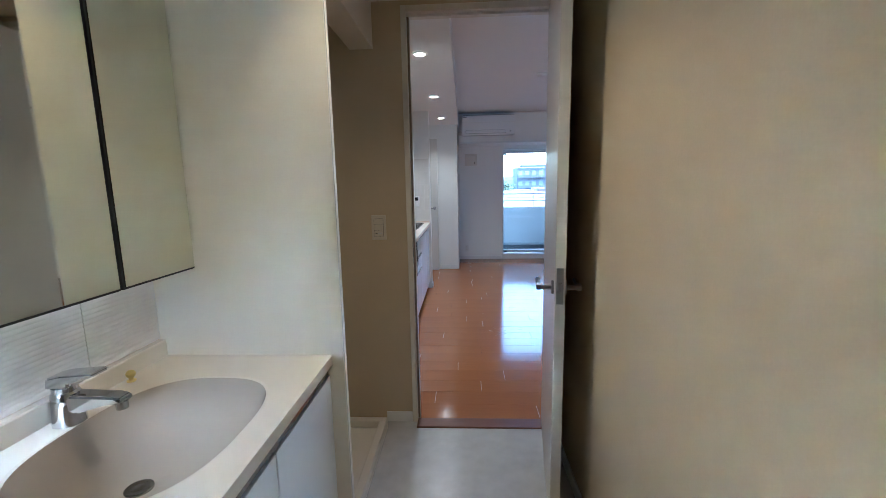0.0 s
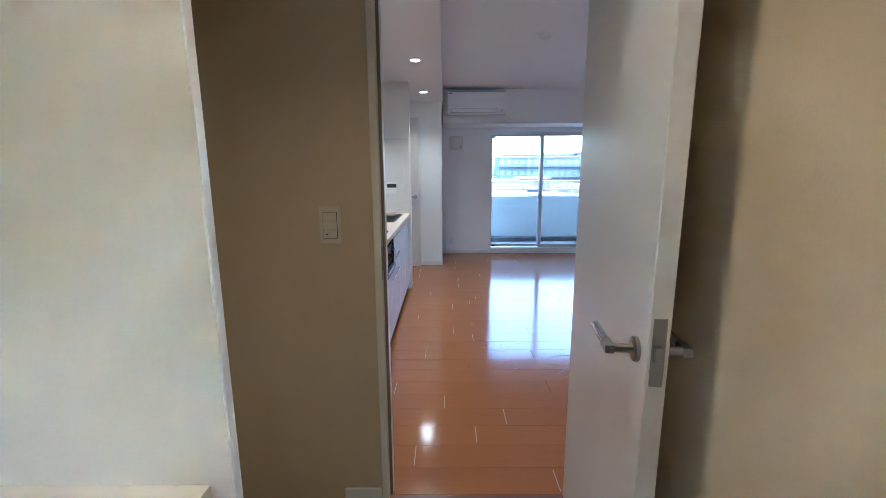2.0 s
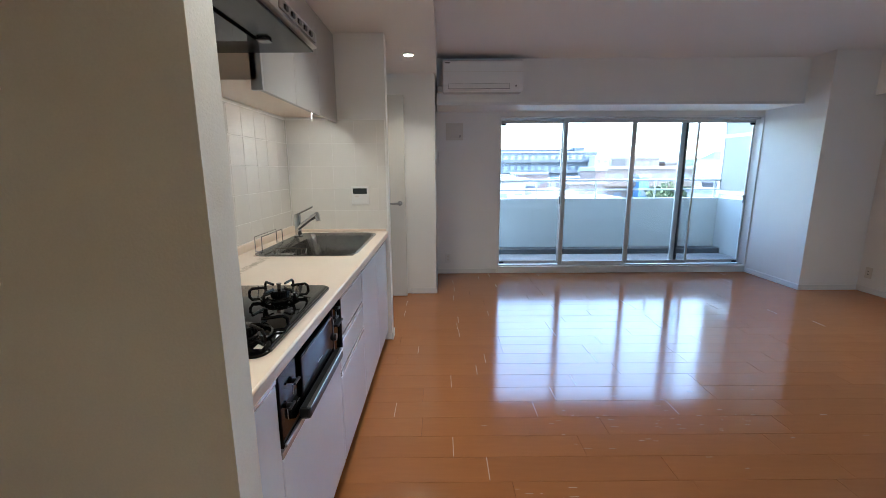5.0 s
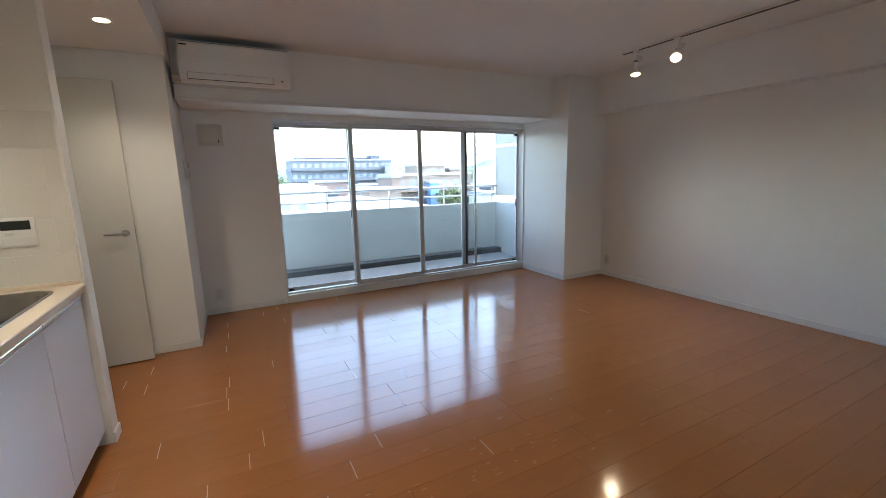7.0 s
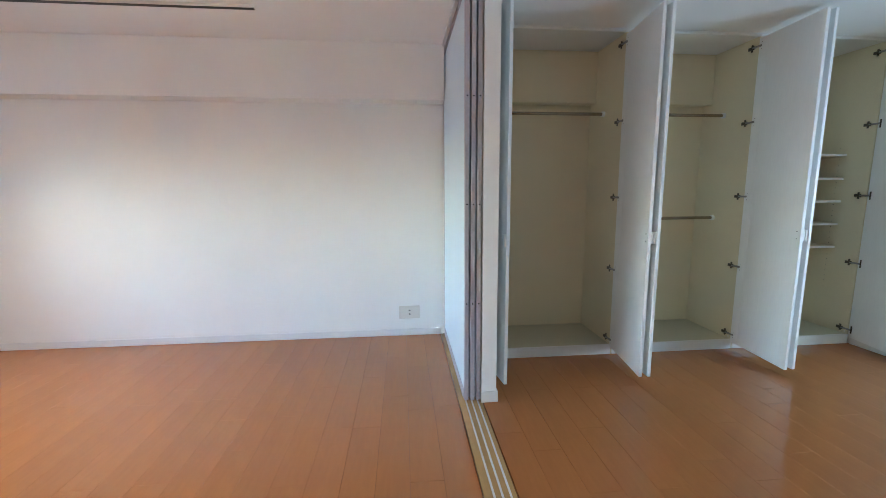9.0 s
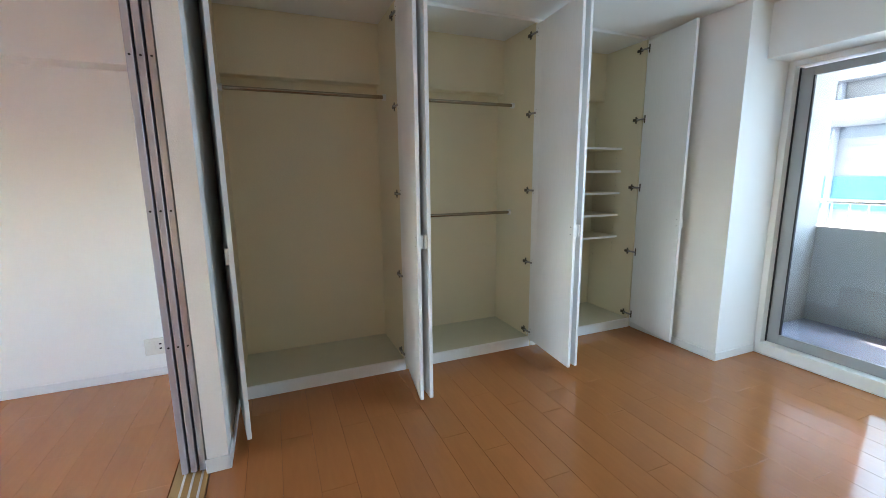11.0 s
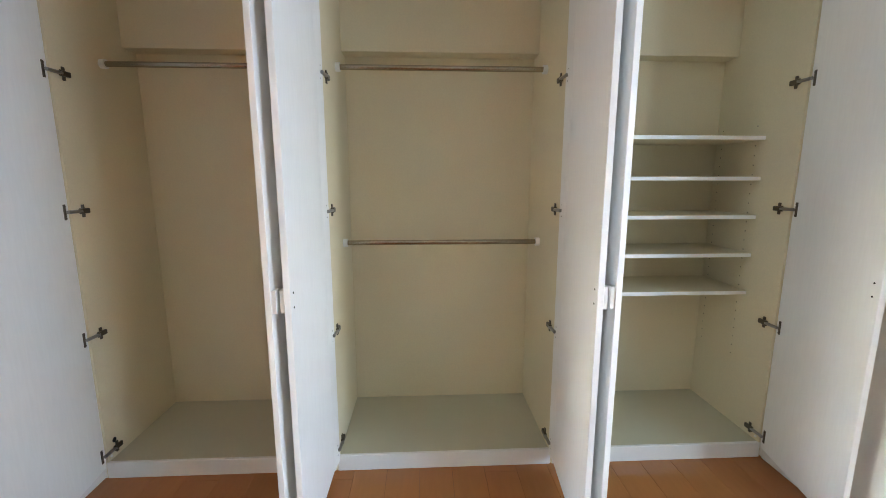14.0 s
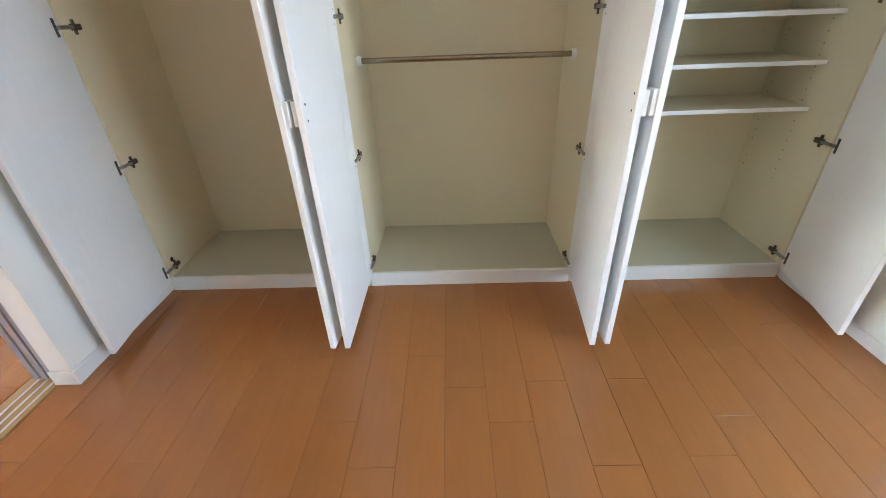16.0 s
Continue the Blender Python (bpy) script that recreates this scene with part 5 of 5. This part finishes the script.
building("apartment_block", "brown end block of the stepped flats", az(19.9, 76), 76, 1.6, 8, 12.8, B_BROWN, ROOFD, 3, 1, 1.0)
building("apartment_block", "tan upper block behind the stepped flats", az(24.8, 90), 90, 6.9, 7, 15.2, B_TAN, ROOFS, 5, 4, 1.3)
building("apartment_block", "grey-tan flats with balconies", az(28.0, 92), 92, 4.0, 9, 14.2, B_TAN, ROOFD, 4, 2, 1.3, balcony=True)
building("sheeted_block", "house under bright blue sheeting", az(25.8, 74), 74, 1.7, 2, 11.7, B_BLUE, ROOFS, 2, 1, 1.0)
building("white_house", "white far apartment house", az(33.2, 100), 100, 3.2, 9, 14.8, B_WHITE, ROOFS, 4, 2, 1.3)
building("apartment_block", "brown far flats beside the white house", az(34.6, 108), 108, 4.5, 8, 14.9, B_BROWN, ROOFS, 4, 3, 1.2)
building("far_block", "blue-grey far block at the skyline", az(1.0, 220), 220, 9, 12, 16.6, B_GREY, ROOFD, 4, 5, 1.2)
building("low_hall", "low white hall with a broad flat roof", az(17.0, 38), 38, 8.5, 10, 10.2, B_WHITE, ROOFS, 2, 5, 0.9)
building("low_hall", "white house with a flat roof and small windows", az(7.0, 56), 56, 7.0, 8, 11.7, B_WHITE, ROOFS, 3, 4, 0.8)
random.seed(7)
for k in range(90):
    a, y = random.uniform(-3, 48), 34 + 95 * (k / 90) ** 0.8
    w, d = random.uniform(3.5, 8), random.uniform(5, 9)
    h = 12.5 - 4.2 * 34 / y + random.uniform(-1.8, 0.8) if y > 50 else random.uniform(6.5, 8.6)
    m = (B_WHITE, B_WHITE, B_TAN, B_WHITE, B_GREY, B_WHITE, B_BROWN)[k % 7]
    building("town_house", "low town house with a pale flat roof" if k % 3 else "low town house with a slate-grey roof", az(a, y), y, w, d, h, m, ROOFS if k % 3 else ROOFD, 3, random.randint(2, 4), 1.0)
# building across the street to the south
b = building("street_block", "white building across the street with a blue band and brown columns", 9.5, -13.0, 26, 6, 26, B_STREET, ROOFS, 1, 1, 0.5, face=1)
part("blue_band", box(-3.5, 22.5, -10.0, -9.90, 0.55, 1.25), B_AWNING, b, "bright blue awning band")
part("duct", rod(bmesh.new(), (-3.5, -9.75, 2.55), (22.5, -9.75, 2.55), 0.28), B_STREET, b, "thick white duct", smooth=True)
for k in range(3):
    part("panel_joint", box(-3.5, 22.5, -10.0, -9.985, 1.6 + 0.28 * k, 1.615 + 0.28 * k), ROOFD, b)
part("downpipe", rod(bmesh.new(), (6.6, -9.9, -6), (6.6, -9.9, 3.2), 0.06), ROOFD, b, "grey downpipe", smooth=True)
for r in range(3):
    z = 3.1 + r * 2.9
    for k in range(9):
        x = -2.5 + 2.9 * k
        wd = part("window", box(x, x + 1.7, -10.02, -9.97, z + 0.5, z + 1.9), PANEFAR, b)
        part("column", box(x + 1.95, x + 2.25, -10.02, -9.93, z, z + 2.5), B_RED, b, "brown-red column")
    part("ledge", box(-3.5, 22.5, -10.0, -9.6, z + 0.1, z + 0.35), B_STREET, b)

# far wooded hill and a few trees between the houses
hb = bmesh.new()
prev = None
for i in range(61):
    a = radians(-10 + i * 1.1)
    rr_ = 420
    h = -12 + 21 + 6 * noise.noise((i * 0.16, 3.1, 0)) + 2.5 * noise.noise((i * 0.7, 1.0, 0)) + (5 if i > 38 else 0)
    v = [hb.verts.new((math.sin(a) * rr_ * k, math.cos(a) * rr_ * k, z)) for k, z in ((0.9, -12), (0.95, h * 0.55), (1.0, h), (1.2, -12))]
    if prev:
        for p, q, r, s in zip(prev, prev[1:], v[1:], v):
            hb.faces.new((p, q, r, s))
    prev = v
bmesh.ops.recalc_face_normals(hb, faces=hb.faces)
setting("backdrop_hill", hb, HILL, "far wooded hill on the skyline", "hill")
for k, (a, y, h) in enumerate(((28.4, 70, 11.9), (31.0, 72, 11.4), (22.5, 50, 8.0), (35.0, 74, 11.0), (28.6, 150, 14.4), (29.7, 156, 15.4), (30.6, 150, 14.8), (31.5, 158, 15.6), (32.2, 150, 14.2), (22.2, 130, 14.4), (6.2, 135, 14.2), (9.8, 120, 12.8), (3.2, 170, 17.2), (4.3, 176, 17.8), (5.4, 168, 16.4), (2.2, 172, 16.4), (33.6, 160, 14.6))):
    x = az(a, y)
    t = thing("tree", (x, y, -12), "green leafy tree between the houses", "tree", "town trees")
    part("trunk", rod(bmesh.new(), (x, y, -12), (x + 0.2, y, -12 + h * 0.6), 0.25, 0.12, seg=8), BARK, t)
    lf = bmesh.new()
    for i in range(420):
        v = Vector((random.gauss(0, 1), random.gauss(0, 1), random.gauss(0, 0.8)))
        v = v.normalized() * (random.random() ** 0.4) * h * 0.26
        p = Vector((x, y, -12 + h * 0.72)) + v * (0.8 + 0.4 * noise.noise(v * 0.5))
        s = random.uniform(0.18, 0.4)
        q = Euler((random.uniform(0, 6), random.uniform(0, 6), random.uniform(0, 6))).to_matrix()
        lf.faces.new([lf.verts.new(p + q @ Vector(c) * s) for c in ((-1, -0.6, 0), (1, -0.6, 0.1), (1, 0.6, 0), (-1, 0.6, 0.1))])
    part("crown", lf, LEAFGREEN, t, "uneven leafy crown")

# ---- kitchen wall tiles ----
TP = 0.158
setting("grout_wall", box(XW, XW + 0.0072, ky0, ky1, 0.85, 1.645), GROUT, "pale grout behind the kitchen tiles", "grout")
tiled = setting("tiled_wall", box(XW, XW + 0.0032, ky0, ky0 + 0.01, 0.845, 0.85), GROUT, "white glazed square tiles behind the counter", "tile wall")
tile_meshes = {}


def tile(axis, a0, a1, z0, z1):
    key = (axis, round(a1 - a0, 3), round(z1 - z0, 3))
    if key not in tile_meshes:
        w, h = key[1], key[2]
        if axis == "x":
            tile_meshes[key] = mesh_of("tile", box(0, 0.005, 0, w, 0, h, bevel=0.0006), TILE)
        else:
            tile_meshes[key] = mesh_of("tile", box(0, w, -0.005, 0, 0, h, bevel=0.0006), TILE)
    o = new("tile", tile_meshes[key])
    o.location = (XW + 0.003, a0, z0) if axis == "x" else (a0, 4.797, z0)
    o.rotation_euler = (random.uniform(-0.0015, 0.0015), random.uniform(-0.003, 0.003), random.uniform(-0.003, 0.003))
    o.parent = tiled


random.seed(3)
zs = [0.896, 1.0035, 1.1615, 1.3195, 1.4775, 1.6355]
ys = [ky0 + 0.002] + [3.503 + TP * k for k in range(-5, 9)] + [4.796]
for z0, z1 in zip(zs, zs[1:]):
    for a0, a1 in zip(ys, ys[1:]):
        tile("x", a0 + 0.0012, a1 - 0.0012, z0 + 0.0012, z1 - 0.0012)
setting("grout_wing", box(XW + 0.01, -0.272, 4.7928, 4.80, 0.868, 1.645), GROUT, "pale grout behind the side tiles", "grout")
xs = [XW + 0.012 + TP * k for k in range(5)] + [-0.274]
for z0, z1 in zip([0.87] + zs[1:], zs[1:]):
    for a0, a1 in zip(xs, xs[1:]):
        if a1 - a0 > 0.02:
            tile("y", a0 + 0.0006, a1 - 0.0006, z0 + 0.0006, z1 - 0.0006)

# ---- floor planks ----
PW, PHASE = 0.153, 0.249
KNOWN = {21: [-0.44, 0.172, 0.785], 22: [0.017, 0.951], 20: [0.322, 1.12], 23: [-0.136, 0.63], 24: [0.01, 0.77], 25: [0.177], 26: [0.348], 0: [3.467], -1: [3.30], 1: [2.988], -2: [3.147], 2: [3.157], -4: [2.988]}
plank_meshes = {}
wear, rest = bmesh.new(), bmesh.new()
random.seed(11)
count = 0


def lay(x0, x1, y0, y1):
    global count
    key = (round(x1 - x0, 3), round(y1 - y0, 3))
    cx, cy = (x0 + x1) / 2, (y0 + y1) / 2
    if count < 300 and (cx < 4.4 or cy < 2):
        if key not in plank_meshes:
            plank_meshes[key] = mesh_of("plank", box(-key[0] / 2, key[0] / 2, -key[1] / 2, key[1] / 2, -0.012, 0.0, bevel=0.0006), WOOD)
        o = new("plank", plank_meshes[key])
        o.location = (cx, cy, random.uniform(-0.0001, 0.0001))
        o.rotation_euler = (random.uniform(-0.0004, 0.0004), random.uniform(-0.0003, 0.0003), 0)
        o.parent = floor
        count += 1
    else:
        B(rest, x0, x1, y0, y1, -0.012, 0.0, bevel=0.0006)


def row(k, xa, xb):
    y0, y1 = PHASE + k * PW + 0.0003, PHASE + (k + 1) * PW - 0.0003
    y0, y1 = max(y0, -1.995), min(y1, 6.885)
    js = sorted(KNOWN.get(k, []))
    if not js:
        js = [xa + (0.31 + 0.155 * (k * 3 % 7)) % 0.91]
    while js[0] > xa + 0.35:
        js.insert(0, js[0] - random.choice((0.61, 0.76, 0.92)))
    while js[-1] < xb - 0.35:
        js.append(js[-1] + random.choice((0.61, 0.76, 0.92)))
    js = [xa] + [j for j in js if xa + 0.12 < j < xb - 0.12] + [xb]
    segs = []
    for a, b in zip(js, js[1:]):
        segs.append((a + 0.0006, b - 0.0006))
        if b < xb and k > 9 and random.random() < (0.7 if b < 0.9 else 0.3 if b < 1.6 else 0.03):
            B(wear, b - 0.0017, b + 0.0017, y0 + random.uniform(0, 0.02), y1 - random.uniform(0, 0.02), -0.006, 0.0006)
    for a, b in segs:
        lay(a, b, y0, y1)


for k in range(-14, 44):
    y0, y1 = PHASE + k * PW, PHASE + (k + 1) * PW
    if y1 < -1.87 or y0 > 6.86:
        continue
    if y0 >= 1.927 - 0.01:
        row(k, -0.97 if y1 < 4.9 or y0 > 6 else -2.05, XE)
    elif y1 <= 1.787 + 0.01:
        row(k, 0.71, XE)
    else:
        row(k, -0.97, 0.705)
part("plank_rest", rest, WOOD, floor, "more planks of the same floor")
part("joint_wear", wear, WORN, floor, "pale worn plank ends")
# dried pale scuffs near the washroom door and along two plank seams
sc = bmesh.new()
for cx, cy, sx, sy, num in ((0.50, 3.19, 0.07, 0.06, 26), (0.95, 2.90, 0.13, 0.03, 60), (1.05, 2.79, 0.13, 0.03, 70), (0.90, 3.05, 0.12, 0.015, 30), (1.35, 3.70, 0.45, 0.14, 50)):
    for k in range(num):
        x, y = random.gauss(cx, sx), random.gauss(cy, sy)
        l, wdt = random.uniform(0.006, 0.04), random.uniform(0.0006, 0.0022)
        B(sc, x, x + l, y, y + wdt, 0.0003, 0.0009)
for k, x0, x1 in ((16, 0.95, 1.30), (18, 0.62, 1.05)):
    x = x0
    while x < x1:
        l = random.uniform(0.02, 0.09)
        B(sc, x, x + l, PHASE + k * PW - 0.0012, PHASE + k * PW + 0.0012, 0.0003, 0.0008)
        x += l + random.uniform(0.0, 0.03)
part("scuffs", sc, SCUFF, floor, "small pale scuffs")
